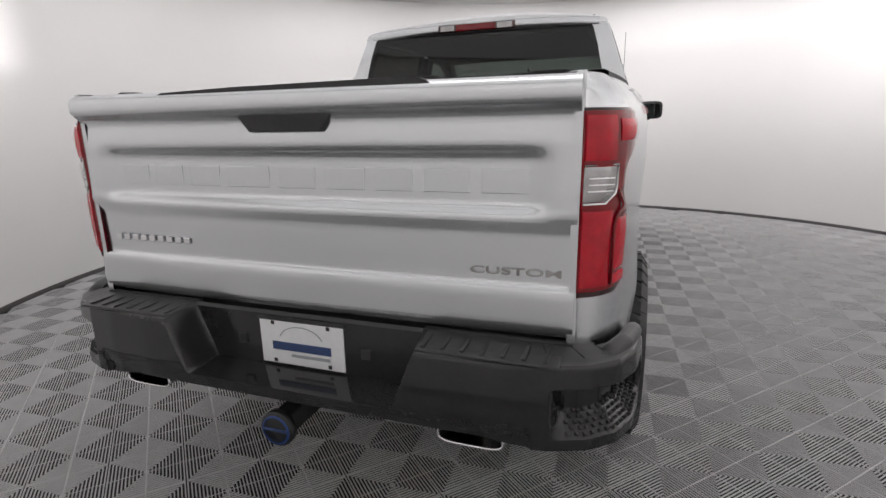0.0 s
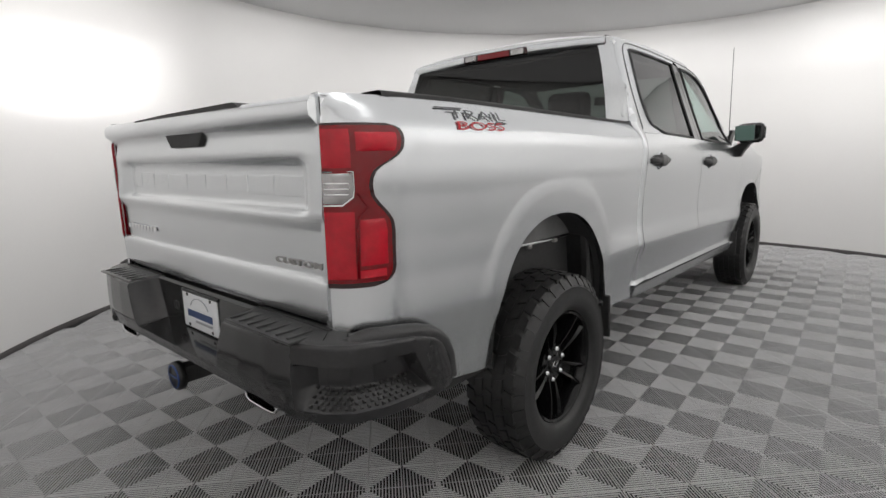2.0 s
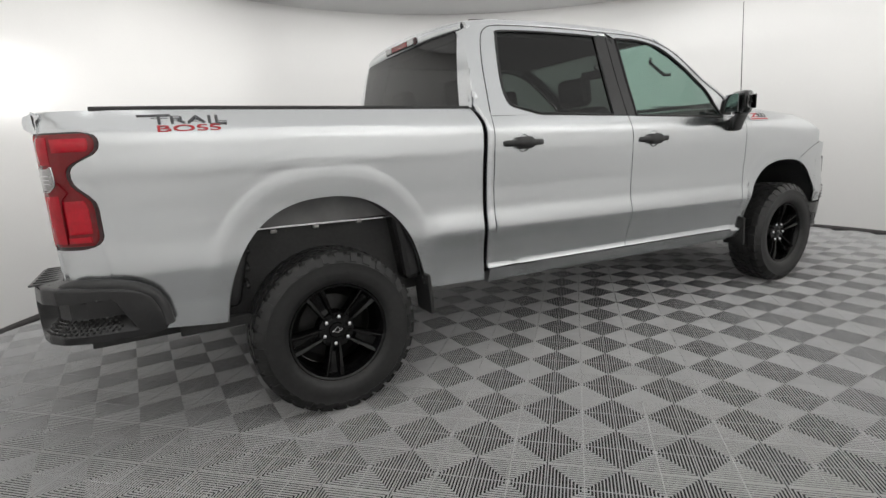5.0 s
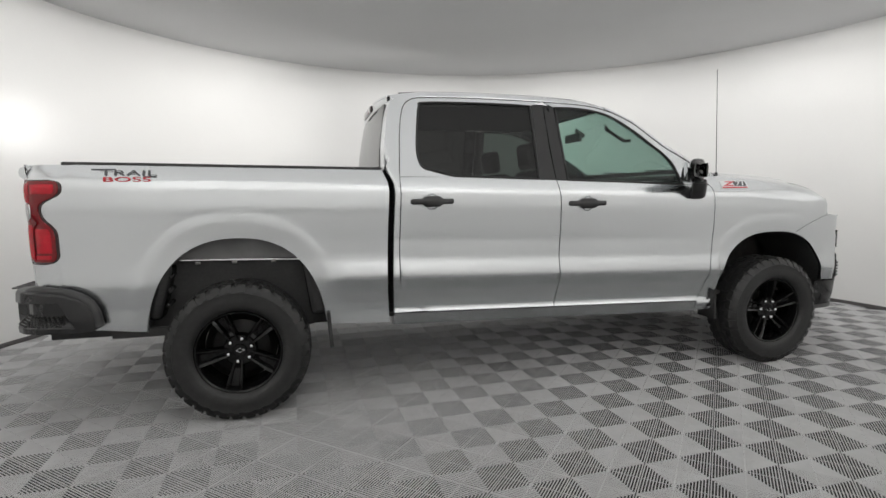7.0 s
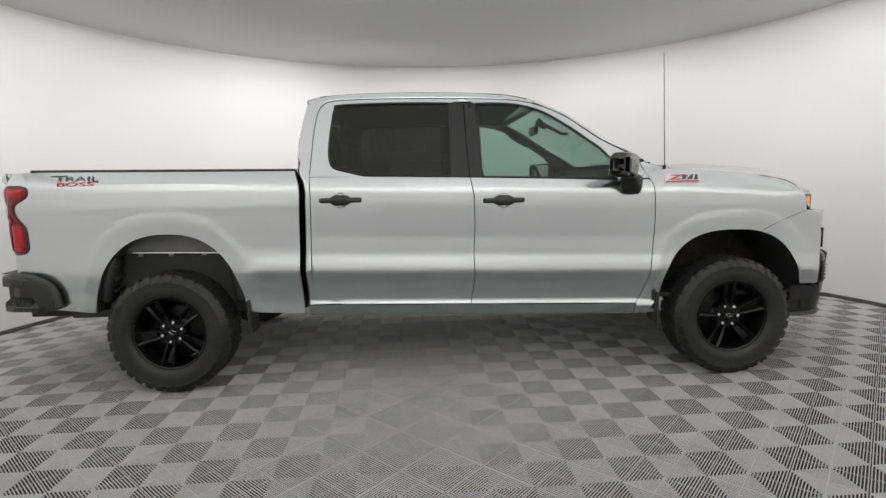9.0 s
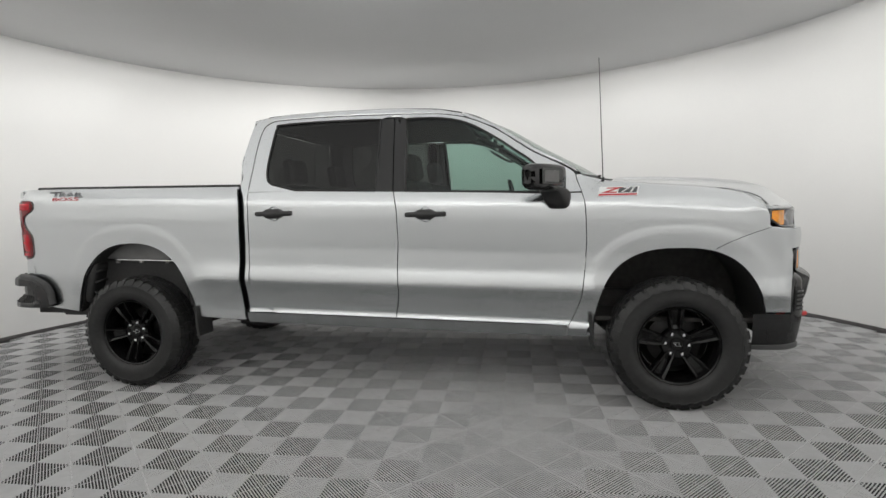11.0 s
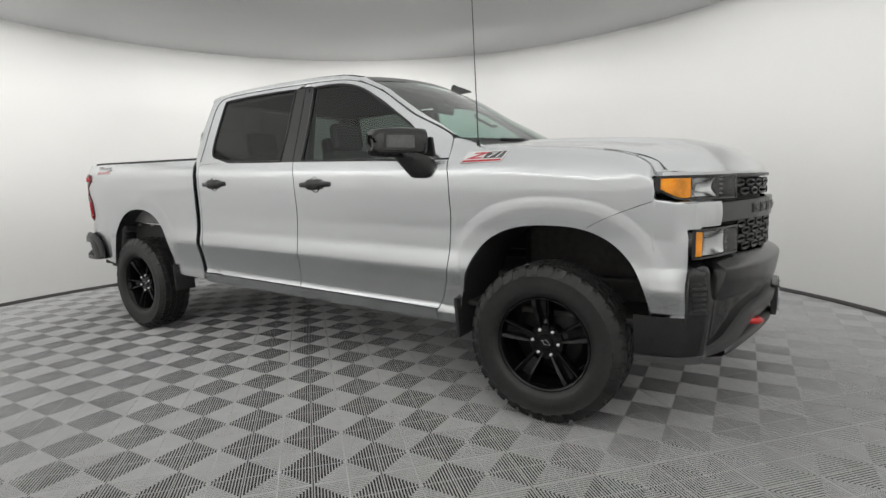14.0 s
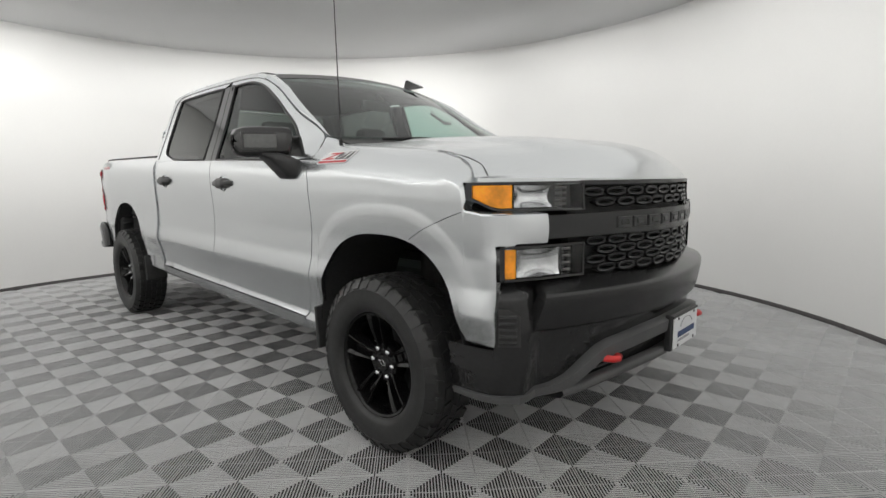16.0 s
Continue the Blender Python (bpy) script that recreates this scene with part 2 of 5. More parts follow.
# ---------- the room ----------
def room():
    n, th = 160, 0.26
    ang = [2 * math.pi * k / n for k in range(n)]

    def ring(r, z):
        return [(CX + r * math.cos(a), CY + r * math.sin(a), z) for a in ang]

    w = tagged(new("wall_round", mesh_of("wall_round", *sheet([[p, q, r, s, p] for p, q, r, s in zip(ring(RW, -0.03), ring(RW, HC), ring(RW + th, HC), ring(RW + th, -0.03))], wrap=True, flip=True), WALL)),
               "curved seamless white glossy photo booth wall", "wall", kind="structure")
    for p in w.data.polygons:
        p.use_smooth = abs(p.normal.z) < 0.5
    w.data.set_sharp_from_angle(angle=radians(30))
    tagged(new("baseboard", mesh_of("baseboard", *sheet([[p, q, r, s] for p, q, r, s in zip(ring(RW, 0.035), ring(RW - 0.012, 0.032), ring(RW - 0.014, 0.0), ring(RW - 0.014, -0.03))], wrap=True), BASE)),
           "thin dark trim strip along the foot of the curved wall", "baseboard", kind="structure")
    bm = bmesh.new()
    bmesh.ops.create_circle(bm, cap_ends=True, segments=n, radius=RW + th)
    r = bmesh.ops.extrude_face_region(bm, geom=list(bm.faces))
    bmesh.ops.translate(bm, vec=(0, 0, 0.08), verts=[e for e in r["geom"] if isinstance(e, bmesh.types.BMVert)])
    bmesh.ops.translate(bm, vec=(CX, CY, HC), verts=bm.verts)
    tagged(part("ceiling", bm, CEIL, None), "flat round matt grey ceiling", "ceiling", kind="structure")
    bm = bmesh.new()
    bmesh.ops.create_circle(bm, cap_ends=True, segments=n, radius=RW + th)
    r = bmesh.ops.extrude_face_region(bm, geom=list(bm.faces))
    bmesh.ops.translate(bm, vec=(0, 0, -0.1), verts=[e for e in r["geom"] if isinstance(e, bmesh.types.BMVert)])
    bmesh.ops.translate(bm, vec=(CX, CY, -0.0046), verts=bm.verts)
    return tagged(part("floor", bm, SUB, None), "round floor laid with ribbed grey plastic click tiles", "floor", kind="structure")


floor = room()
TS, TTH, TO = 0.2820, radians(47.3), (-0.0317, -0.3603)   # tile side, turn and offset of the tile grid
RIB = 0.39   # a rib's share of the ribs' spacing


def tile_mesh():
    """One tile: concentric square ribs with rounded tops and open slots, cut along both middle lines by a sunk cross bar."""
    verts, faces = [], []
    half, n, bar = TS / 2, 11, 0.0026
    pitch = half / n
    width = RIB * pitch
    section = ((0.0, -0.0048), (0.03, -0.0015), (0.20, -0.0004), (0.5, 0.0), (0.80, -0.0004), (0.97, -0.0015), (1.0, -0.0048))
    m = len(section)
    for k in range(n):
        out = half - (k + 0.20) * pitch
        for a, b in ((1, 1), (-1, 1), (-1, -1), (1, -1)):
            # an L round one corner: from one middle line to the other
            s = len(verts)
            for place in range(3):
                for q, z in section:
                    d = max(out - q * width, bar)
                    x, y = ((d, bar), (d, d), (bar, d))[place]
                    verts.append((a * x, b * y, z))
            for r in (0, m):
                for c in range(m - 1):
                    q = (s + r + c, s + r + m + c, s + r + m + 1 + c, s + r + 1 + c)
                    faces.append(q if a * b > 0 else q[::-1])
            for r in (0, 2 * m):
                faces.append(tuple(s + r + c for c in range(m)))
    z = -0.0018
    for w, h in ((half - 0.001, bar * 0.92), (bar * 0.92, half - 0.001)):
        o = len(verts)
        verts += [(-w, -h, z), (w, -h, z), (w, h, z), (-w, h, z)]
        faces.append((o, o + 1, o + 2, o + 3))
        z -= 0.0004
    return verts, faces


def tiles():
    verts, faces = tile_mesh()
    me = mesh_of("floor_tile", verts, faces, TILE, False)
    c, s = math.cos(TTH), math.sin(TTH)
    spots = []
    for i in range(-40, 41):
        for j in range(-40, 41):
            u, v = (i + TO[0]) * TS, (j + TO[1]) * TS
            x, y = c * u - s * v, s * u + c * v
            far = math.hypot(x - CX, y - CY)
            if far < RW + 0.06:
                near = min(math.hypot(x - px, y - py) for px, py in ((-1.2, -1.6), (0.3, -2.3), (1.7, -2.4), (3.2, -2.3), (4.7, -1.6)))
                spots.append((near, x, y, i, j))
    spots.sort()
    rng = random.Random(4)
    for n, x, y, i, j in spots[:300]:
        ob = child("floor_tile", me, floor)
        ob.matrix_basis = pose(x, y, rng.uniform(-0.0006, 0.0004), 0, 0, math.degrees(TTH) + 90 * rng.randrange(4))
    V, F, o = [], [], 0
    base = np.array(verts)
    rot = np.array([[c, -s], [s, c]])
    for n, x, y, i, j in spots[300:]:
        p = base.copy()
        p[:, :2] = p[:, :2] @ rot.T + (x, y)
        V.append(p)
        F += [tuple(q + o for q in f) for f in faces]
        o += len(base)
    rest = new("tile_field", mesh_of("tile_field", np.concatenate(V), F, TILE, False))
    rest.parent = floor
    tagged(rest, kind="stuff")


# ---------- the pickup truck ----------
truck = new("pickup_truck")
tagged(truck, "silver four-door pickup truck with black bumpers and wheels", "pickup truck")


def rake(x):
    return 0.025 * (x - 1.5)


LOWZ = [0.42, 0.46, 0.475, 0.545, 0.556, 0.62, 0.70, 0.762, 0.782, 0.83, 0.885, 1.0, 1.12, 1.22, 1.30, 1.325, 1.37, 1.40]
LOWY = [0.878, 0.902, 0.913, 0.938, 0.916, 0.922, 0.936, 0.954, 0.957, 0.950, 0.940, 0.937, 0.943, 0.949, 0.949, 0.945, 0.930, 0.917]
BEDZ = [0.42, 0.50, 0.62, 0.762, 0.80, 0.885, 1.0, 1.12, 1.22, 1.32, 1.37, 1.375, 1.41, 1.435, 1.455]
BEDY = [0.90, 0.925, 0.930, 0.945, 0.943, 0.938, 0.938, 0.943, 0.948, 0.946, 0.938, 0.932, 0.912, 0.888, 0.862]
ARCHES = ((0.012, 0.490, 0.645, 2.35), (3.755, 0.492, 0.582, 2.6))   # centre x, half width, height over 0.41 m, roundness


def arch_z(x, n):
    cx, a, b, p = ARCHES[n]
    q = 1 - (abs(x - cx) / a) ** p
    return 0.41 + b * max(q, 0) ** (1 / p)


def fender_top(x):
    return float(np.interp(x, [3.05, 3.16, 3.20, 3.25, 3.30, 3.37, 3.55, 3.9, 4.06, 4.15, 4.20, 4.225, 4.24, 4.246, 4.36], [1.468, 1.462, 1.447, 1.431, 1.418, 1.407, 1.392, 1.362, 1.338, 1.312, 1.284, 1.258, 1.218, 1.112, 1.10]))


def side_y(x, z):
    """Half width of the body's side at a place along it and a height."""
    zz = z + rake(x)
    if x < 0.885:
        y = float(np.interp(z + 0.016 * (x - 0.8) * (z > 1.2) + rake(x) * (z <= 1.2), BEDZ, BEDY))
        if x > 0.48 and zz < 0.90:
            # the doors' lower crease runs out behind the rear wheel
            y = lerp(y, float(np.interp(max(zz, 0.560), LOWZ, LOWY)), float(smooth01(x, 0.48, 0.62)))
    elif zz < 1.40:
        y = float(np.interp(zz, LOWZ, LOWY))
    else:
        y = 0.917 - 0.37 * (zz - 1.40)
    if x > 2.45:
        y -= 0.085 * ((min(x, 3.2) - 2.45) / 0.72) ** 1.6 * float(smooth01(zz, 1.33, 1.50))
    if x > 3.05:
        top = fender_top(min(x, 4.24))
        soft = float(np.interp(top - z, [-0.1, 0, 0.012, 0.035, 0.07, 0.11, 0.16], [0.78, 0.812, 0.85, 0.893, 0.923, 0.940, 0.955]) + float(np.interp(x, [4.0, 4.1, 4.2, 4.24], [0, 0.008, 0.03, 0.055])))
        y = lerp(y, min(y, soft), float(smooth01(x, 3.1, 3.3)))
    for cx, a, b, p in ARCHES:
        q = ((abs(x - cx) / a) ** p + (max(z - 0.41, 0) / b) ** p) ** (1 / p)
        y += float(np.interp(q, (1.0, 1.11, 1.15, 1.20, 1.235), (0.001, 0.0032, 0.0038, 0.0024, 0.0))) * float(smooth01(z, 0.40, 0.6))
    if x < -0.4:
        y -= 0.048 * ((-0.4 - x) / 0.45) ** 2
    if x > 3.9:
        y -= 0.022 * ((x - 3.9) / 0.45) ** 2
    return y


def on_side(x, z, out=0.0):
    return np.array((x, -(side_y(x, z) + out), z))


def fold(p):
    """How a panel's border folds in: towards the middle of the truck."""
    return np.array((0, 0.022 if p[1] < 0 else -0.022, -0.002))


def columns(xs, bottom, top, nz, left=None, right=None, w=0.25, out=0.0):
    """A panel on the side: columns from bottom(x) to top(x), its end edges bent by left(z) and right(z)."""
    grid = []
    for x in xs:
        z0, z1 = bottom(x), top(x)
        row = []
        for k in range(nz + 1):
            z = lerp(z0, z1, k / nz)
            xx = x
            if left:
                xx += (left(z) - xs[0]) * max(0, 1 - (x - xs[0]) / w)
            if right:
                xx += (right(z) - xs[-1]) * max(0, 1 - (xs[-1] - x) / w)
            row.append(on_side(xx, z, out))
        grid.append(row)
    return grid


def both(name, piece, material, label="", parent=None, smooth=True):
    """The same part on the right and, mirrored, on the left."""
    a = raw(name, *piece, material, parent or truck, label, smooth)
    b = raw(name, *mirrored(piece), material, parent or truck, label, smooth)
    return a, b


def interp(pts):
    a, b = zip(*pts)
    return lambda v: float(np.interp(v, a, b))


def arch_xs(n, x0, x1):
    cx, a = ARCHES[n][:2]
    xs = [cx + a * math.sin(math.pi / 2 * k / 22) for k in range(-22, 23)]
    lo = [x for x in np.arange(x0, cx - a - 0.004, 0.02)]
    hi = [x for x in np.arange(cx + a + 0.012, x1 + 1e-6, 0.02)]
    return lo + [cx - a - 0.0005] + xs[1:-1] + [cx + a + 0.0005] + hi + ([x1] if x1 - (hi[-1] if hi else 0) > 0.004 else [])


# --- bed side with its rounded rear corner ---
CORNER = [(-0.84, 0.0), (-0.89, 0.004), (-0.935, 0.012), (-0.975, 0.026), (-1.006, 0.046), (-1.029, 0.070), (-1.042, 0.092), (-1.048, 0.112)]


def corner_point(s, z, out=0.0):
    """A point on the rear corner; s runs from 0 at the tailgate's edge to 1 on the side."""
    k = (1 - s) * (len(CORNER) - 1)
    i = min(int(k), len(CORNER) - 2)
    x, d = (lerp(CORNER[i][n], CORNER[i + 1][n], k - i) for n in (0, 1))
    tx, ty = CORNER[i + 1][0] - CORNER[i][0], -(CORNER[i + 1][1] - CORNER[i][1])
    m = math.hypot(tx, ty)
    nx, ny = ty / m, -tx / m
    y = side_y(-0.84, z) - d
    y = lerp(y, 0.794, float(smooth01(s, 0.35, 0.0)) if s < 0.35 else 0.0)
    return np.array((x + nx * out, -(y + ny * out), z))


def bed_side():
    gap = interp([(0.45, 0.880), (0.52, 0.876), (0.79, 0.865), (1.09, 0.875), (1.30, 0.886), (1.36, 0.881), (1.43, 0.855), (1.47, 0.848)])
    xs = arch_xs(0, -0.84, 0.862)

    def bottom(x):
        if -0.478 < x < 0.502:
            return max(arch_z(x, 0), 0.545)
        return float(np.interp(x, [-0.84, -0.69, -0.5, 0.5, 0.6, 0.87], [0.572, 0.565, 0.548, 0.53, 0.515, 0.503]))

    def top(x):
        return 1.456 - 0.0158 * (x + 0.1)

    grid = columns(xs, bottom, top, 46, right=gap, w=0.2)
    rear = [[corner_point(s, lerp(0.74 if s < 0.9 else 0.572, 1.468, k / 46)) for k in range(47)] for s in np.linspace(0, 0.97, 18)]
    grid = rear + grid
    # the upper edge is rounded in
    g = np.array(grid)
    return sheet(g, back=fold, flip=True)


bed_r, bed_l = both("bed_side", bed_side(), SILVER)


def rail_cap():
    g = []
    for x in np.linspace(-0.86, 0.845, 30):
        z = 1.456 - 0.0158 * (x + 0.1)
        y = side_y(max(x, -0.84), z) - (0.06 * float(smooth01(x, -0.88, -1.0)))
        g.append([(x, -(y + 0.001), z - 0.004), (x, -(y - 0.001), z + 0.010), (x, -(y - 0.012), z + 0.016), (x, -(y - 0.085), z + 0.014), (x, -(y - 0.09), z - 0.03)])
    return sheet(g, flip=True)


both("bed_rail_cap", rail_cap(), MATTE, "black plastic cap along the bed rail")


raw("bed_floor", *sheet([[(x, y, 0.90) for y in (-0.78, 0.78)] for x in (-1.0, 0.82)], flip=True), MATTE, truck, "black lined load bed floor", False)
raw("bed_front_wall", *sheet([[(0.825, y, z) for z in (0.5, 1.44)] for y in (-0.785, 0.785)]), MATTE, truck, "", False)
both("bed_inner_wall", sheet([[(x, -0.785, z) for z in (0.5, 1.44)] for x in (-1.0, 0.82)]), MATTE, "", None, False)

# --- tail lamps ---


LAMP = interp([(0.935, 0.66), (0.941, 0.76), (0.951, 0.83), (0.967, 0.87), (0.985, 0.885), (1.09, 0.885), (1.12, 0.868), (1.145, 0.81), (1.168, 0.735), (1.19, 0.68), (1.215, 0.655), (1.24, 0.662), (1.258, 0.695),
               (1.272, 0.755), (1.286, 0.85), (1.300, 0.925), (1.318, 0.978), (1.340, 0.993), (1.360, 0.988), (1.374, 0.958), (1.382, 0.90), (1.387, 0.82)])


def lamp_patch(s0, s1, z0, z1, out, n=14, m=40, bulge=0.0):
    """A patch of the tail lamp; s0 and s1 give its ends along the corner at a height."""
    g = []
    for i in range(n + 1):
        row = []
        for j in range(m + 1):
            z = lerp(z0, z1, j / m)
            q = bulge * math.sin(math.pi * i / n) * math.sin(math.pi * j / m) ** 0.5
            row.append(corner_point(min(lerp(s0(z), s1(z), i / n), 1.0), z, out + q))
        g.append(row)
    return sheet(g, back=inward, flip=True)


def inward(p):
    return np.array((0.02, 0.02 if p[1] < 0 else -0.02, 0))


def tail_lamp():
    at = lambda v: (lambda z: v)  # noqa: E731
    edge = lambda d: (lambda z: LAMP(z) - d)  # noqa: E731
    for m in (lambda p: p, mirrored):
        h = raw("tail_lamp", *m(lamp_patch(at(0.0), edge(0.0), 0.935, 1.387, 0.004, 16, 70)), DARKRED, truck, "red tail lamp with dark smoked border")
        raw("lens", *m(lamp_patch(at(0.05), edge(0.045), 0.950, 1.380, 0.0085, 20, 70, 0.003)), RED, h, "glossy red outer lens")
        raw("lens", *m(lamp_patch(at(0.12), at(0.47), 0.962, 1.150, 0.0125, 12, 30, 0.005)), BRIGHTRED, h, "bright red lower lens")
        raw("lens", *m(lamp_patch(at(0.52), edge(0.10), 0.998, 1.128, 0.0125, 12, 30, 0.007)), BRIGHTRED, h, "bright red lower lens")
        raw("lens", *m(lamp_patch(at(0.12), at(0.44), 1.268, 1.370, 0.0125, 12, 20, 0.005)), BRIGHTRED, h, "bright red upper lens")
        raw("lens", *m(lamp_patch(at(0.50), edge(0.10), 1.312, 1.362, 0.0125, 12, 16, 0.006)), BRIGHTRED, h, "bright red upper lens")
        raw("light_bar", *m(lamp_patch(at(0.50), at(0.76), 0.964, 0.986, 0.0150, 8, 6)), BRIGHTRED, h)
        raw("light_pipe", *m(tube([corner_point(q, z, 0.0155) for q, z in ((0.495, 0.965), (0.495, 1.10), (0.52, 1.135), (0.60, 1.16), (0.50, 1.20))], 0.0035, 6)), RED, h)
        raw("reverse_lens", *m(lamp_patch(at(0.10), lambda z: 0.46 - 0.10 * max(1.19 - z, 0) / 0.02, 1.172, 1.254, 0.0125, 12, 16, 0.004)), CLEAR, h, "clear reversing lens")
        for z in (1.198, 1.213, 1.228):
            raw("reflector_rib", *m(tube([corner_point(q, z, 0.0165) for q in (0.15, 0.25, 0.35, 0.42)], 0.0022, 5)), CHROME, h)
        raw("lens_rim", *m(tube([corner_point(q, z, 0.0135) for q, z in ((0.10, 1.168), (0.35, 1.168), (0.46, 1.19), (0.465, 1.21), (0.46, 1.258), (0.10, 1.258))], 0.003, 5)), REFL, h)


tail_lamp()

# --- tailgate ---
TGZ = [0.825, 0.845, 0.93, 0.945, 0.958, 0.975, 1.085, 1.138, 1.155, 1.262, 1.285, 1.315, 1.372, 1.388, 1.408, 1.435, 1.452, 1.462]
TGX = [-1.050, -1.062, -1.064, -1.060, -1.047, -1.046, -1.048, -1.064, -1.062, -1.058, -1.058, -1.058, -1.052, -1.066, -1.088, -1.090, -1.082, -1.060]


def tailgate_x(y, z):
    x = float(np.interp(z, TGZ, TGX)) + 0.010 * (y / 0.79) ** 2
    dip = 0.028 * float(smooth01(z, 1.125, 1.16)) * (1 - float(smooth01(z, 1.268, 1.31))) * (1 - float(smooth01(abs(y), 0.665, 0.735)))
    return x + dip


def tailgate():
    ys = [-0.787] + list(np.linspace(-0.78, 0.78, 79)) + [0.787]
    zs = sorted(list(np.linspace(0.825, 1.462, 60)) + [0.945, 0.958, 1.388])
    v, f = sheet([[(tailgate_x(y, z), y, z) for z in zs] for y in ys], back=(0.05, 0, 0))
    return raw("tailgate", v, f, SILVER, truck, "silver tailgate with a recessed middle panel")


gate = tailgate()
# nine raised blocks stand for the maker's name
x0 = 0.668
for wd in (0.125, 0.125, 0.13, 0.165, 0.14, 0.14, 0.125, 0.14, 0.14):
    a, b = x0 - 0.008, x0 - wd + 0.008
    o = [(-1.0282 + 0.010 * (y / 0.79) ** 2, y, z) for y, z in ((a, 1.184), (a, 1.246), (b, 1.246), (b, 1.184))]
    part("raised_block", prism(o, (-0.0055, 0, 0), 0.0022), SILVER, gate)
    x0 -= wd + 0.0145
part("tailgate_cap", prism([(-1.078, y, z) for y, z in ((-0.435, 1.452), (0.420, 1.452), (0.40, 1.458), (0.15, 1.465), (-0.390, 1.470), (-0.405, 1.467))], (0.075, 0, 0), 0.004), MATTE, gate, "black raised cap on the tailgate's top edge")
for s in (-1, 1):
    raw("gate_seam", *tube([(-1.044, s * 0.7905, z) for z in (0.83, 1.0, 1.2, 1.40, 1.455)], 0.0026, 5), MATTE, gate)
part("latch_handle", prism([(-1.045, 0.142, 1.412), (-1.045, -0.142, 1.412), (-1.045, -0.150, 1.385), (-1.045, -0.115, 1.343), (-1.045, 0.115, 1.343), (-1.045, 0.150, 1.385)], (-0.023, 0, 0), 0.004), MATTE, gate, "black tailgate handle")


def writing(name, text, size, material, parent, m, depth=0.0008, stretch=1.0, label="", shear=0.0, bold=0.0):
    """Raised letters as a mesh; m places them, x along the text and z out of it."""
    cu = bpy.data.curves.new(name, "FONT")
    cu.body, cu.size, cu.extrude, cu.align_x, cu.align_y, cu.shear, cu.offset = text, size, depth, "CENTER", "CENTER", shear, size * bold
    tmp = new(name, cu)
    me = bpy.data.meshes.new_from_object(tmp.evaluated_get(bpy.context.evaluated_depsgraph_get()))
    bpy.data.objects.remove(tmp)
    me.transform(m @ Matrix.Diagonal((stretch, 1, 1, 1)))
    me.materials.clear()
    me.materials.append(material)
    return child(name, me, parent, label)


BACKWARD = Matrix(((0, 0, -1, 0), (-1, 0, 0, 0), (0, 1, 0, 0), (0, 0, 0, 1)))    # letters read from behind the truck
SIDEWAYS = Matrix(((1, 0, 0, 0), (0, 0, -1, 0), (0, 1, 0, 0), (0, 0, 0, 1)))      # letters read from the right
badge = writing("badge_letters", "CUSTOM", 0.026, STEEL, gate, Matrix.Translation((-1.0505, -0.638, 0.988)) @ BACKWARD, 0.002, 2.25, "dark metal trim badge letters", 0.0, 0.012)
for v in badge.data.vertices:
    v.co.x += 1.0485 + tailgate_x(v.co.y, v.co.z)
for k in range(9):
    part("badge_bar", box_bm((0.006, 0.024, 0.02), (-1.0485, 0.700 - 0.036 * k, 1.010), 0.002), CHROME, gate)

# --- rear bumper ---
BPATH = [(-1.185, 0.0), (-1.185, 0.34), (-1.183, 0.50), (-1.175, 0.64), (-1.158, 0.75), (-1.125, 0.84), (-1.07, 0.905), (-0.99, 0.942), (-0.88, 0.957), (-0.80, 0.962), (-0.735, 0.963)]


ROUND = 0.15     # radius of the bumper's end
BN = [0.0]
for i in range(1, len(BPATH)):
    BN.append(BN[-1] + math.hypot(BPATH[i][0] - BPATH[i - 1][0], BPATH[i][1] - BPATH[i - 1][1]))


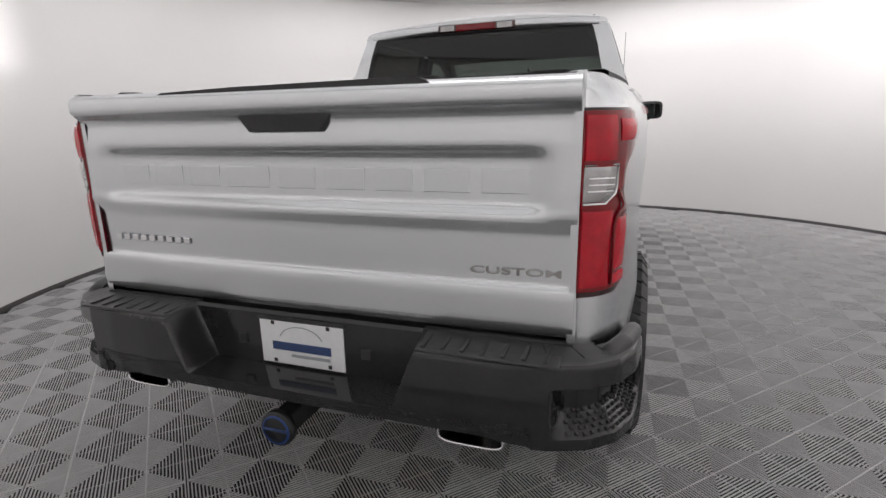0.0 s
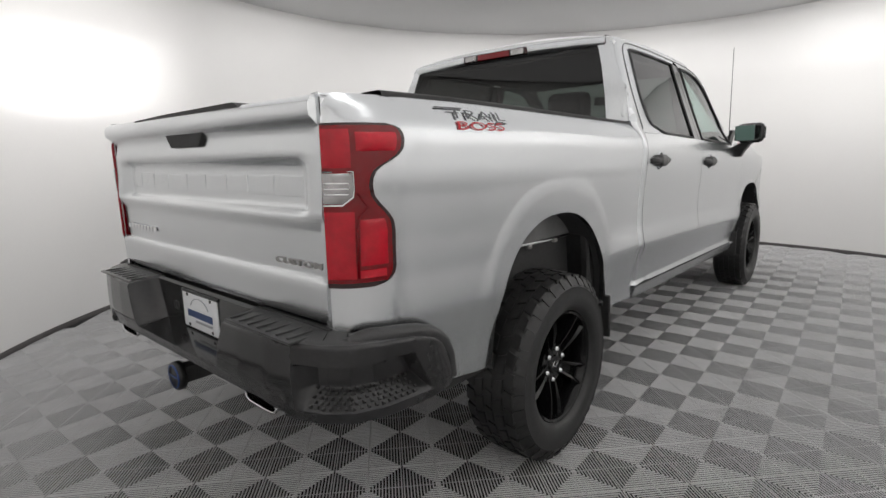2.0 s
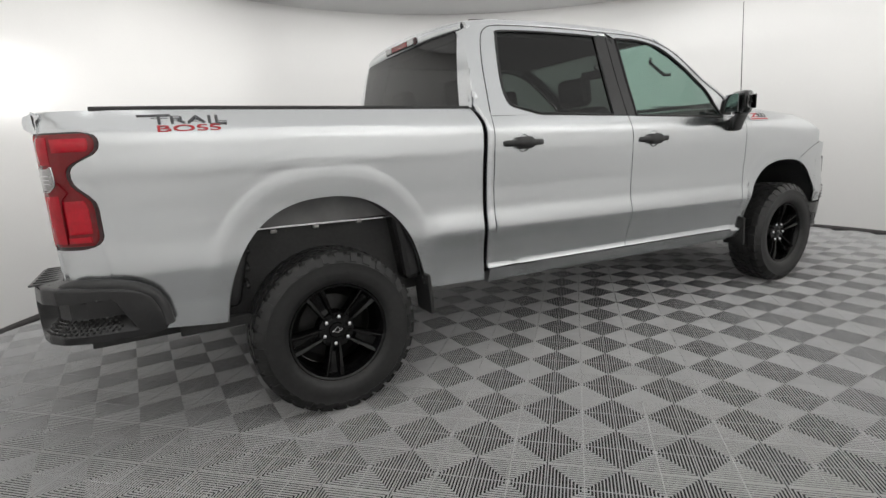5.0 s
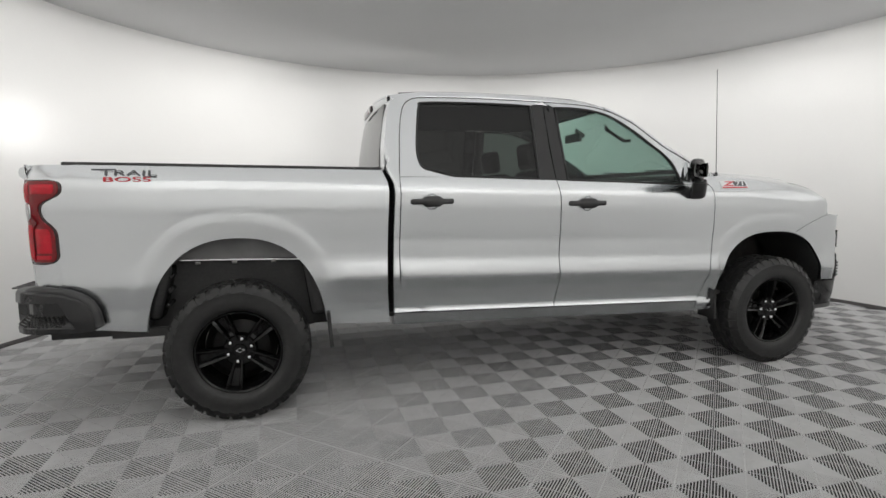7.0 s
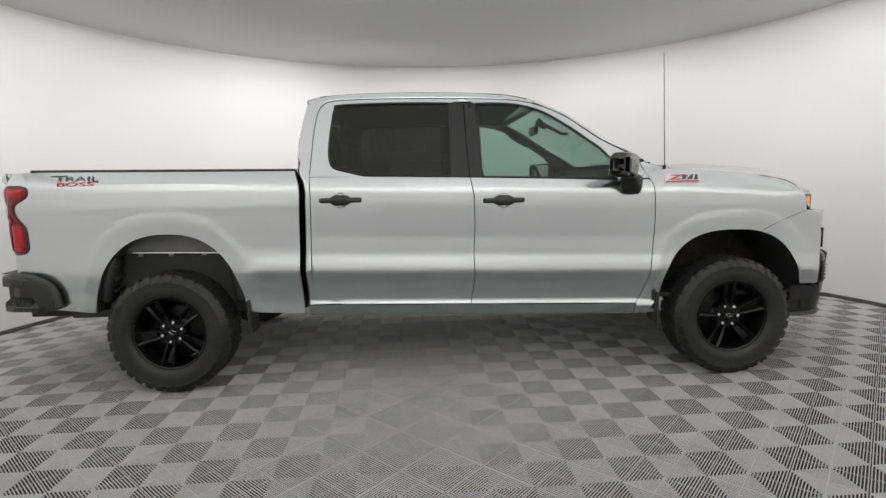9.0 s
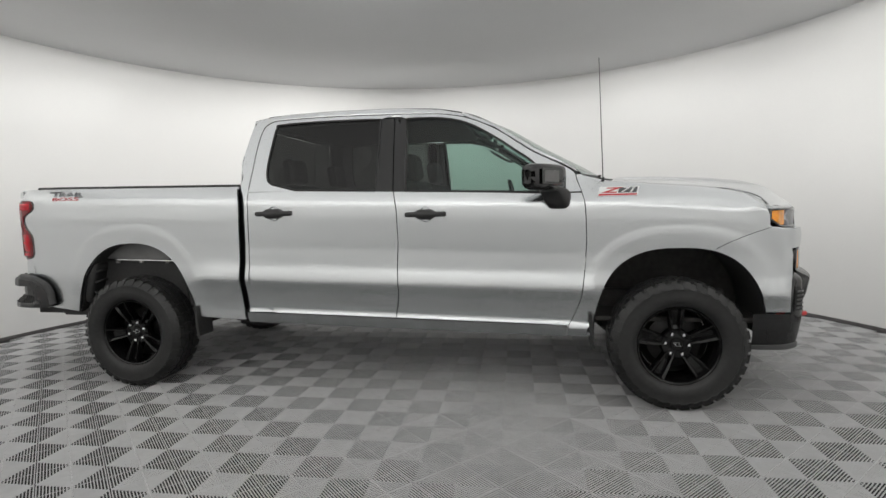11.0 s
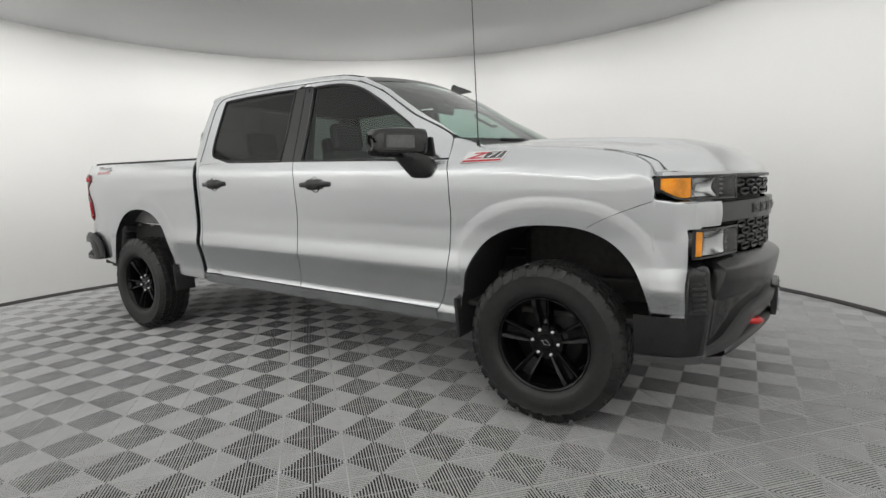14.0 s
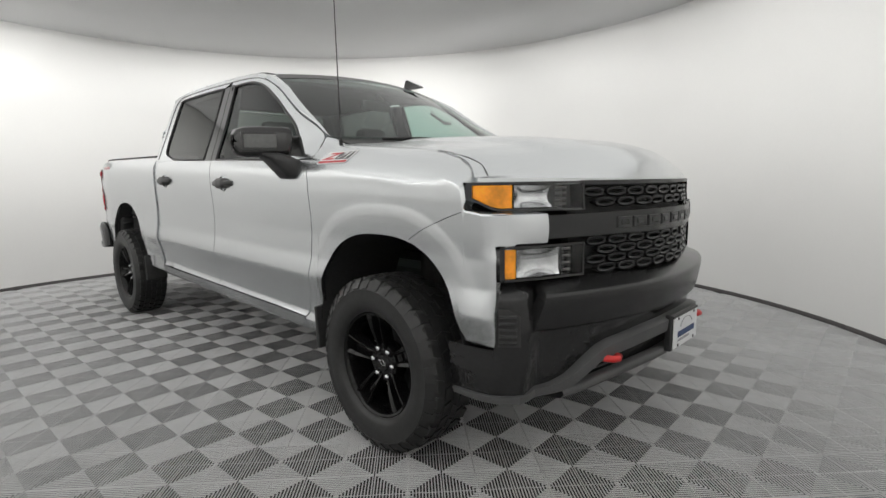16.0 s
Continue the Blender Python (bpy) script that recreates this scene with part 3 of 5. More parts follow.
def rear_bumper():
    """The right half: columns along the outline from the middle; rows from the top's inner edge over the face to the bottom."""
    g = []
    for d in sorted(list(np.linspace(0, BN[-1], 100)) + list(np.linspace(0.32, 0.42, 24)) + list(np.linspace(0.74, 0.762, 8)) + list(np.linspace(1.11, 1.20, 30))):
        x, y = float(np.interp(d, BN, [p[0] for p in BPATH])), float(np.interp(d, BN, [p[1] for p in BPATH]))
        x2, y2 = float(np.interp(d + 0.01, BN, [p[0] for p in BPATH])), float(np.interp(d + 0.01, BN, [p[1] for p in BPATH]))
        if d + 0.01 > BN[-1]:
            x2, y2 = x + 0.01, y
        m = math.hypot(x2 - x, y2 - y)
        nx, ny = -(y2 - y) / m, (x2 - x) / m          # outwards
        row = []
        side = float(smooth01(d, 0.95, 1.25))
        inner = lerp(0.13, 0.045, float(smooth01(d, 0.75, 1.05)))
        ztop = 0.812 - 0.022 * side
        zbot = lerp(0.588, 0.572, float(smooth01(d, 0.55, 0.7)))
        prof = [(inner, ztop - 0.02), (inner, ztop), (0.030, ztop - 0.008)] + [(0.022 * (1 - math.sin(a)), ztop - 0.010 - 0.020 * (1 - math.cos(a))) for a in np.linspace(0, math.pi / 2, 7)]
        for k in range(1, 49):
            z = lerp(ztop - 0.03, zbot, k / 48)
            deep = 0.004 * math.sin(math.pi * k / 48) * -1
            pocket = float(smooth01(d, 0.745, 0.80)) * (1 - float(smooth01(d + 0.5 * (z - 0.60), 1.185, 1.198)))
            deep += 0.058 * pocket * min(max((z - 0.602) / 0.055, 0), 1) * (1 - float(smooth01(z, 0.728, 0.737)))
            deep += 0.012 * float(smooth01(z, 0.66, 0.58)) if d < 0.7 else 0
            prof.append((deep, z))
        prof.append((0.05, zbot - 0.004))
        prof.append((0.12, zbot + 0.01))
        for deep, z in prof:
            # plate recess in the middle, wider at its top
            end = 0.325 + 0.40 * (z - 0.64)
            deep = lerp(deep, max(deep, 0.118), (1 - float(smooth01(d, end, end + 0.022))) * float(smooth01(z, 0.628, 0.640)))
            bend = float(smooth01(d, 1.15, BN[-1])) * (0.82 - z) * 0.16
            u = max(0.0, (d - BN[-1] + ROUND) / ROUND)
            drop = 0.105 * (1 - math.sqrt(max(1 - u * u, 0))) + 0.0001
            low = 0.035 * (1 - math.sqrt(max(1 - u ** 6, 0)))
            z = lerp(zbot + low, ztop - drop, (z - zbot) / (ztop - zbot))
            deep += 0.012 * u ** 4
            row.append((x - nx * deep + bend * 0.9, -(y - ny * deep), z))
        g.append(row)
    v, f = sheet(g, flip=True)
    return join((v, f), mirrored((v, f)))


bumper = raw("rear_bumper", *rear_bumper(), BUMPER, truck, "gloss black rear bumper with corner steps")
bumper.data.materials.append(PEBBLE)
for p in bumper.data.polygons:
    if p.normal.z > 0.75 and p.center.z > 0.72:
        p.material_index = 1
bumper.data.set_sharp_from_angle(angle=radians(28))
for s in (-1, 1):
    rim = []
    for k in range(30):
        d = lerp(0.86, BN[-1], min(k / 24, 1.0))
        x, y = (float(np.interp(d, BN, [p[n] for p in BPATH])) for n in (0, 1))
        u = max(0.0, (d - BN[-1] + ROUND) / ROUND)
        z = 0.806 - 0.022 * float(smooth01(d, 0.95, 1.25)) - 0.105 * (1 - math.sqrt(max(1 - u * u, 0))) - max(k - 24, 0) * 0.016
        z -= 0.030 * float(smooth01(d, 1.02, 0.86))
        back = lerp(0.040, 0.026, float(smooth01(d, 0.9, 1.2)))
        x2, y2 = (float(np.interp(d - 0.01, BN, [p[n] for p in BPATH])) for n in (0, 1))
        nx, ny = -(y - y2) * 100, (x - x2) * 100
        rim.append((x - nx * back + float(smooth01(d, 1.15, BN[-1])) * (0.82 - z) * 0.145, s * (y - ny * back), z))
    raw("end_trim", *tube(rim, 0.024, 10), PEBBLE, bumper, "grained black trim along the bumper's end")
for d in (0, 1, 2, 3, 4, 5, 6):
    for s in (-1, 1):
        part("step_rib", box_bm((0.085, 0.012, 0.010), (-1.118, s * (0.425 + 0.052 * d), 0.805), 0.003), PEBBLE, bumper)
for s in (-1, 1):
    part("step_pad", box_bm((0.118, 0.36, 0.008), (-1.115, s * 0.590, 0.801), 0.003), PEBBLE, bumper, "ribbed step pad")
    verts, faces = [], []
    for i in range(16):
        for j in range(5):
            d, z = 0.80 + 0.022 * i + 0.011 * (j % 2), 0.612 + 0.010 * j
            if d + 0.5 * (z - 0.6) > 1.16:
                continue
            x, y = (float(np.interp(d, BN, [p[n] for p in BPATH])) for n in (0, 1))
            x2, y2 = (float(np.interp(d + 0.01, BN, [p[n] for p in BPATH])) for n in (0, 1))
            deep = 0.058 * (z - 0.602) / 0.055 - 0.003
            nx, ny = -(y2 - y) * 100, (x2 - x) * 100
            c = Vector((x - nx * deep + float(smooth01(d, 1.15, BN[-1])) * (0.82 - z) * 0.3, s * (y - ny * deep), z + 0.001))
            t = Vector((x2 - x, s * (y2 - y), 0)).normalized() * 0.006
            o = len(verts)
            for up, w in ((-0.004, 1.0), (0.004, 0.6)):
                for e, f in ((-1, -1), (1, -1), (1, 1), (-1, 1)):
                    verts.append(tuple(c + t * e * w + Vector((-nx, -s * ny, 1)) * 0.004 * f * w + Vector((nx, s * ny, 1)) * up))
            faces += [(o + 4, o + 5, o + 6, o + 7)] + [(o + q, o + (q + 1) % 4, o + 4 + (q + 1) % 4, o + 4 + q) for q in range(4)]
    tagged(raw("corner_step", verts, faces, MATTE, bumper, "grooved corner step", False), kind="stuff")
    part("top_trim", box_bm((0.02, 0.40, 0.05), (-1.045, s * 0.59, 0.79), 0.004), MATTE, bumper)
    part("sensor", box_bm((0.01, 0.034, 0.034), (-1.068, s * 0.215, 0.715), 0.004, None), SATIN, bumper)


def plate(parent, place, facing, width=0.29, height=0.145):
    """A white dealer plate with plain bars for its print; facing: -1 to the rear, 1 to the front."""
    x, y, z = place
    p = part("licence_plate", box_bm((0.005, width, height), place, 0.002), WHITE, parent, "white dealer plate")
    e = x + facing * 0.0045
    part("plate_surround", box_bm((0.006, width + 0.012, 0.012), (x, y, z + height / 2), 0.002), SATIN, parent)
    part("printed_bar", box_bm((0.002, width * 0.70, 0.026), (e, y, z - 0.012), 0), NAVY, p)
    part("printed_bar", box_bm((0.002, width * 0.46, 0.009), (e, y - 0.03, z - 0.040), 0), GREYINK, p)
    arc = [(e, y + 0.075 * math.cos(a), z + 0.008 + 0.046 * math.sin(a)) for a in np.linspace(0.25, 2.9, 12)]
    raw("printed_arc", *tube(arc, 0.0015, 6), GREYINK, p)
    for a in (-1, 1):
        for b in (-1, 1):
            part("plate_screw", box_bm((0.004, 0.012, 0.012), (e, y + a * width * 0.33, z + b * height * 0.42), 0.002), SATIN, p)


# dark filler, added behind the slit under the tailgate, where light came through
part("cross_member", box_bm((0.02, 1.56, 0.26), (-0.985, 0, 0.70), 0.003), MATTE, truck)
plate(bumper, (-1.070, 0.0, 0.720), -1)
# tow hitch with a round badge cover
hitch = part("tow_hitch", box_bm((0.22, 0.065, 0.065), (-1.05, 0.04, 0.49), 0.006), MATTE, truck, "black tow hitch receiver")
v, f = lathe([(0.0, -0.006), (0.052, -0.006), (0.056, 0.0), (0.056, 0.02), (0.0, 0.02)], 32)
raw("hitch_cover", [(-1.17 + b, 0.04 + a, 0.487 + c) for a, b, c in v], f, SATIN, hitch, "round black hitch cover")
v, f = lathe([(0.040, -0.003), (0.046, -0.003), (0.046, 0.003), (0.040, 0.003)], 32)
raw("badge_ring", [(-1.177 + b, 0.04 + a, 0.487 + c) for a, b, c in v], f, BLUE, hitch, "blue badge ring")
part("badge_bar", box_bm((0.004, 0.084, 0.010), (-1.178, 0.04, 0.487), 0.002), NAVY, hitch)
for s in (-1, 1):
    g = []
    for k in range(5):
        x = lerp(-0.85, -1.150, k / 4)
        z = 0.572 - 0.002 * k
        g.append([(x, s * 0.548 + 0.088 * abs(math.cos(a)) ** 0.45 * math.copysign(1, math.cos(a)), z + 0.023 * abs(math.sin(a)) ** 0.7 * math.copysign(1, math.sin(a))) for a in np.linspace(0, 2 * math.pi, 33)])
    raw("exhaust_tip", *sheet(g, back=(0.03, 0, 0)), CHROME, truck, "flat chrome exhaust tip")
    raw("exhaust_rim", *tube(g[-1], 0.0045, 6, False), CHROME, truck, "bright exhaust tip rim")

# --- cab: doors, pillars, rocker ---
belt = lambda x: 1.397 - 0.033 * (x - 1.3)  # noqa: E731
door_bottom = lambda x: 0.550 - rake(x)  # noqa: E731
rear_edge = interp([(0.5, 0.943), (0.753, 0.943), (0.977, 0.945), (1.287, 0.958), (1.36, 0.955), (1.41, 0.953), (1.48, 0.957)])
split = interp([(0.5, 1.985), (0.57, 1.988), (0.626, 2.0), (0.721, 2.013), (0.873, 2.008), (1.06, 2.018), (1.262, 2.014), (1.38, 1.992)])
front_edge = interp([(0.49, 3.098), (0.572, 3.143), (0.687, 3.184), (0.84, 3.203), (1.029, 3.216), (1.234, 3.209), (1.30, 3.200), (1.345, 3.187), (1.42, 3.167), (1.47, 3.154)])
G = 0.0028


def rear_door_bottom(x):
    return max(door_bottom(x), float(np.interp(x, [0.944, 0.96, 0.985, 1.053, 1.11, 1.2], [0.77, 0.69, 0.655, 0.585, 0.562, 0.5])))


def ribbon(outer, inner, n=5, out=0.0):
    g = []
    for (a, b), (c, d) in zip(outer, inner):
        g.append([on_side(lerp(a, c, k / n), lerp(b, d, k / n), out) for k in range(n + 1)])
    return g


def dense(pts, n=4):
    """A smooth run through points (Catmull-Rom)."""
    o = []
    q = [pts[0]] + list(pts) + [pts[-1]]
    for p0, p1, p2, p3 in zip(q[:-3], q[1:-2], q[2:-1], q[3:]):
        for k in range(n):
            t = k / n
            o.append(tuple(0.5 * (2 * b + (c - a) * t + (2 * a - 5 * b + 4 * c - d) * t * t + (3 * b - a - 3 * c + d) * t ** 3) for a, b, c, d in zip(p0, p1, p2, p3)))
    return o + [pts[-1]]


RO = [(0.9555, 1.40), (0.957, 1.45), (0.965, 1.55), (0.975, 1.67), (1.0, 1.80), (1.045, 1.862), (1.147, 1.886), (1.518, 1.893), (1.965, 1.886)]
RI = [(1.30, 1.397), (1.126, 1.446), (1.083, 1.50), (1.077, 1.598), (1.097, 1.76), (1.112, 1.828), (1.150, 1.852), (1.517, 1.860), (1.872, 1.855)]
FO = [(1.971, 1.886), (2.267, 1.873), (2.456, 1.838), (2.646, 1.761), (2.80, 1.668), (2.90, 1.607), (3.073, 1.521), (3.152, 1.470), (3.166, 1.42), (3.186, 1.345)]
FI = [(2.055, 1.848), (2.267, 1.843), (2.456, 1.803), (2.647, 1.707), (2.78, 1.622), (2.879, 1.553), (2.945, 1.480), (2.960, 1.43), (2.962, 1.39), (2.964, 1.344)]


def handle(parent, x, z, m):
    y = side_y(x, z)
    g = []
    for t in np.linspace(-1, 1, 25):
        h = 0.017 + 0.017 * (1 - float(smooth01(abs(t), 0.28, 0.50)))
        o = 0.034 - 0.026 * abs(t) ** 4
        xx = x + 0.135 * t
        h *= 1 if abs(t) < 0.93 else 0.7
        g.append([(xx, -(y - 0.01), z - h), (xx, -(y + o * 0.7), z - h * 0.95), (xx, -(y + o), z - h * 0.55), (xx, -(y + o), z + h * 0.5), (xx, -(y + o * 0.7), z + h * 0.95), (xx, -(y - 0.01), z + h)])
    raw("door_handle", *m(sheet(g, back=(0, 0.01, 0), flip=True)), SATIN, parent, "black door handle")
    loop = [(x + 0.044 * math.cos(a), -(y + 0.0015), z + 0.047 * math.sin(a)) for a in np.linspace(0, 2 * math.pi, 33)]
    raw("handle_cup", *m(tube(loop, 0.0045, 6, False)), SILVER, parent, "silver finger cup rim")


def pane(name, outline, out, material, parent, m, label=""):
    """A window pane on the side: rows between the lower and upper run of its outline."""
    n = len(outline)
    cx, cz = sum(p[0] for p in outline) / n, sum(p[1] for p in outline) / n
    rings = []
    for x, z in outline + outline[:1]:
        rings.append([on_side(lerp(x, cx, k / 4), lerp(z, cz, k / 4), out) for k in range(5)])
    v, f = sheet(rings, flip=True)
    return raw(name, *m((v, f)), material, parent, label)


def doors():
    rear = join(
        sheet(columns([0.946 + G] + list(np.linspace(0.965, 1.98, 44)) + [1.992 - G], rear_door_bottom, lambda x: belt(max(x, 1.3)), 44, lambda z: rear_edge(z) + G, lambda z: split(z) - G, 0.35), back=fold, flip=True),
        sheet(ribbon(dense(RO), dense(RI)), back=fold, flip=False))
    front = join(
        sheet(columns([1.992 + G] + list(np.linspace(2.01, 3.15, 50)) + [3.175 - G], door_bottom, belt, 44, lambda z: split(z) + G, lambda z: front_edge(z) - G, 0.35), back=fold, flip=True),
        sheet(ribbon(dense(FO), dense(FI)), back=fold, flip=False))
    for m in (lambda p: p, mirrored):
        d = raw("door", *m(rear), SILVER, truck, "silver rear door")
        handle(d, 1.150, 1.247, m)
        raw("door_seam", *m(tube([on_side(x, z, 0.0008) for x, z in dense(RO)[2:]], 0.0026, 5)), SATIN, d)
        raw("pillar_cover", *m(sheet(ribbon([(1.872, 1.855), (1.872, 1.6), (1.868, belt(1.87))], [(1.966, 1.858), (1.974, 1.6), (1.986, belt(1.98))], 3, 0.001), back=fold, flip=True)), BLACK, d, "gloss black pillar cover")
        raw("window_trim", *m(tube([on_side(x, z, 0.001) for x, z in dense(RI)[4:] + [(1.872, 1.6), (1.868, belt(1.87) + 0.006), (1.3, 1.403), RI[1]]], 0.007, 6)), SATIN, d, "black rubber window seal")
        pane("window", dense(RI)[4:] + [(1.872, 1.6), (1.868, belt(1.868)), (1.6, belt(1.6)), (1.30, 1.397)], -0.004, GLASS_DARK, d, m, "dark tinted window glass")
        d = raw("door", *m(front), SILVER, truck, "silver front door")
        handle(d, 2.207, 1.222, m)
        raw("door_seam", *m(tube([on_side(x, z, 0.0008) for x, z in dense(FO)[:-3]], 0.0024, 5)), SATIN, d)
        raw("pillar_cover", *m(sheet(ribbon([(1.972, 1.858), (1.980, 1.6), (1.992, belt(1.99))], [(2.055, 1.850), (2.066, 1.6), (2.072, belt(2.07))], 3, 0.001), back=fold, flip=True)), BLACK, d, "gloss black pillar cover")
        raw("window_trim", *m(tube([on_side(x, z, 0.001) for x, z in dense(FI) + [(2.5, belt(2.5) + 0.006), (2.072, belt(2.07) + 0.006), (2.066, 1.6), FI[0]]], 0.008, 6)), SATIN, d, "black rubber window seal")
        pane("window", dense(FI) + [(2.5, belt(2.5)), (2.072, belt(2.07)), (2.066, 1.6)], -0.004, GLASS_CLEAR, d, m, "clear window glass")


doors()

CABX = interp([(0.47, 0.907), (0.56, 0.903), (0.79, 0.896), (1.09, 0.908), (1.30, 0.918), (1.36, 0.912), (1.44, 0.872), (1.50, 0.868), (1.602, 0.876), (1.75, 0.900), (1.856, 0.928), (1.90, 0.945)])
EDGE2 = interp([(0.545, 1.14), (0.562, 1.11), (0.585, 1.053), (0.655, 0.985), (0.69, 0.961), (0.77, 0.943), (0.977, 0.945), (1.287, 0.958), (1.36, 0.955), (1.45, 0.957), (1.55, 0.965), (1.67, 0.975), (1.80, 1.0), (1.862, 1.045), (1.885, 1.12)])


def cab_corner():
    zs = list(np.linspace(0.563, 1.885, 80))
    g = []
    turn = 0.026     # the corner's rear edge is rounded
    for k in (0, 0.02, 0.08, 0.18, 0.32, 0.50, 0.62, 0.75, 0.88, 1.0):
        row = []
        for z in zs:
            x = lerp(CABX(z), EDGE2(z) - G, k)
            d = max(turn - (x - CABX(z)), 0.0)
            row.append(on_side(x, z) + np.array((0.0, turn - math.sqrt(max(turn * turn - d * d, 0.0)), 0)))
        g.append(row)
    v, f = sheet(g, back=lambda p: np.array((0, 0.03 if p[1] < 0 else -0.03, 0)), flip=True)
    # the cab's back skin below and beside the rear window
    lo = sheet([[(CABX(z), -t * (side_y(0.9, z) - 0.024), z) for z in np.linspace(0.50, 1.46, 20)] for t in (1.0, 0.5, 0.0)], flip=False)
    return join((v, f), lo)


both("cab_corner", cab_corner(), SILVER)


def rocker():
    return sheet(columns(list(np.linspace(0.905, 3.10, 50)), lambda x: 0.470 - rake(x), lambda x: 0.545 - rake(x), 8, right=interp([(0.40, 3.085), (0.52, 3.10)])), back=lambda p: np.array((0, 0.08 if p[1] < 0 else -0.08, -0.01)), flip=True)


both("rocker_panel", rocker(), SILVER)

# --- roof, rear window, windshield ---
ROOFZ = interp([(0.93, 1.893), (1.0, 1.905), (1.147, 1.918), (1.52, 1.927), (1.97, 1.920), (2.27, 1.902), (2.44, 1.864)])


def roof():
    g = []
    for x in list(np.linspace(0.935, 2.44, 50)):
        ze = ROOFZ(x)
        ye = side_y(x, ze - 0.022) - 0.001
        row = [(x, -ye, ze - 0.022)]
        crown = 0.060 * float(smooth01(x, 2.62, 1.9)) * float(smooth01(x, 0.80, 1.15)) + 0.014
        for t in np.linspace(1, -1, 41):
            bow = 0.075 * float(smooth01(x, 2.2, 2.44)) * (1 - t * t)
            rear = -0.045 * float(smooth01(x, 1.05, 0.935)) * (1 - abs(t) ** 3)
            row.append((x + bow + rear, -t * (ye - 0.016), ze + crown * (1 - abs(t) ** 2.3) + 0.004 * (abs(t) < 0.99)))
        row.append((x, ye, ze - 0.022))
        g.append(row)
    return sheet(g, back=(0, 0, -0.03), flip=True)


top = raw("roof", *roof(), SILVER, truck, "silver cab roof")
for s in (-1, 1):
    raw("roof_seam", *tube([(x, s * (side_y(x, ROOFZ(x) - 0.01) - 0.075), ROOFZ(x) + 0.006 + 0.010) for x in np.linspace(1.0, 2.42, 16)], 0.004, 6), SATIN, top)


def rear_spoiler():
    g = []
    for t in np.linspace(-1, 1, 41):
        y = 0.70 * t
        c = 0.014 * (1 - abs(t) ** 2.3)
        x = 0.935 - 0.045 * (1 - abs(t) ** 3)
        z = 1.897 + c
        g.append([(x + 0.02, y, z + 0.003), (x - 0.006, y, z + 0.002), (x - 0.016, y, z - 0.010), (x - 0.012, y, z - 0.045), (x + 0.012, y, z - 0.060)])
    return sheet(g)


raw("rear_roof_edge", *rear_spoiler(), SILVER, top)
third = part("third_brake_lamp", box_bm((0.02, 0.47, 0.044), (0.874, 0, 1.885), 0.008), DARKRED, truck, "red high brake lamp with clear ends")
part("lens", box_bm((0.012, 0.24, 0.034), (0.867, 0, 1.885), 0.003), RED, third, "red lens")
for s in (-1, 1):
    part("lens", box_bm((0.012, 0.09, 0.034), (0.867, s * 0.175, 1.885), 0.003), CLEAR, third, "clear cargo light lens")


def rear_glass():
    rows = [(1.85, 0.905, 0.668), (1.75, 0.886, 0.700), (1.60, 0.862, 0.735), (1.455, 0.850, 0.752)]
    g = [[(x - 0.02 * (1 - t * t), -t * w, z) for t in np.linspace(-1, 1, 21)] for z, x, w in rows]
    return sheet(g, flip=True)


raw("rear_window", *rear_glass(), GLASS_DARK, truck, "dark tinted rear window")


def rear_pillar():
    rows = [(1.885, 0.935, 0.640), (1.85, 0.915, 0.665), (1.75, 0.892, 0.698), (1.60, 0.868, 0.733), (1.44, 0.858, 0.750)]
    g = []
    for z, x, w in rows:
        p = on_side(CABX(z), z) + np.array((0, 0.012, 0))
        g.append([tuple(lerp(np.array((x - 0.004, -w, z)), p, k / 3)) for k in range(4)])
    return sheet(g, back=(0.03, 0, 0))


both("rear_pillar", rear_pillar(), SILVER)
part("window_sill", box_bm((0.03, 1.5, 0.03), (0.852, 0, 1.452), 0.006), SATIN, truck, "black seal under the rear window")

WT = [(2.452, 0.672, 1.868), (2.65, 0.700, 1.775), (2.88, 0.738, 1.640), (3.08, 0.772, 1.530), (3.20, 0.792, 1.455)]


def windshield():
    g = []
    for x, w, z in WT:
        g.append([(x + lerp(0.085, 0.20, (x - 2.45) / 0.75) * (1 - t * t), -t * w, z + 0.035 * (1 - t * t) * (1 - (x - 2.45) / 0.75)) for t in np.linspace(1, -1, 25)])
    return sheet(g)


raw("windshield", *windshield(), GLASS_CLEAR, truck, "clear curved windshield")
raw("header_band", *sheet([[(2.452 + 0.085 * (1 - t * t) + dx, -t * 0.672, 1.868 + 0.035 * (1 - t * t) + dz) for t in np.linspace(1, -1, 25)] for dx, dz in ((-0.02, 0.014), (0.0, 0.004), (0.05, -0.020))]), SATIN, truck, "black band over the windshield")


def a_pillar():
    o = [(2.442, 1.853), (2.646, 1.769), (2.80, 1.676), (2.90, 1.615), (3.073, 1.529), (3.158, 1.474)]
    i = [(2.452, 0.672, 1.872), (2.65, 0.700, 1.779), (2.80, 0.726, 1.690), (2.90, 0.742, 1.632), (3.08, 0.772, 1.534), (3.20, 0.792, 1.458)]
    g = []
    for (x, z), (a, b, c) in zip(o, i):
        p, q = on_side(x, z), np.array((a, -b, c))
        mid = (p + q) / 2 + np.array((0, -0.010, 0.010))
        g.append([p, lerp(p, mid, 0.5) + np.array((0, -0.003, 0.003)), mid, lerp(mid, q, 0.6), q])
    return sheet(g, back=(0, 0.02, -0.02), flip=False)


both("windshield_pillar", a_pillar(), SILVER)


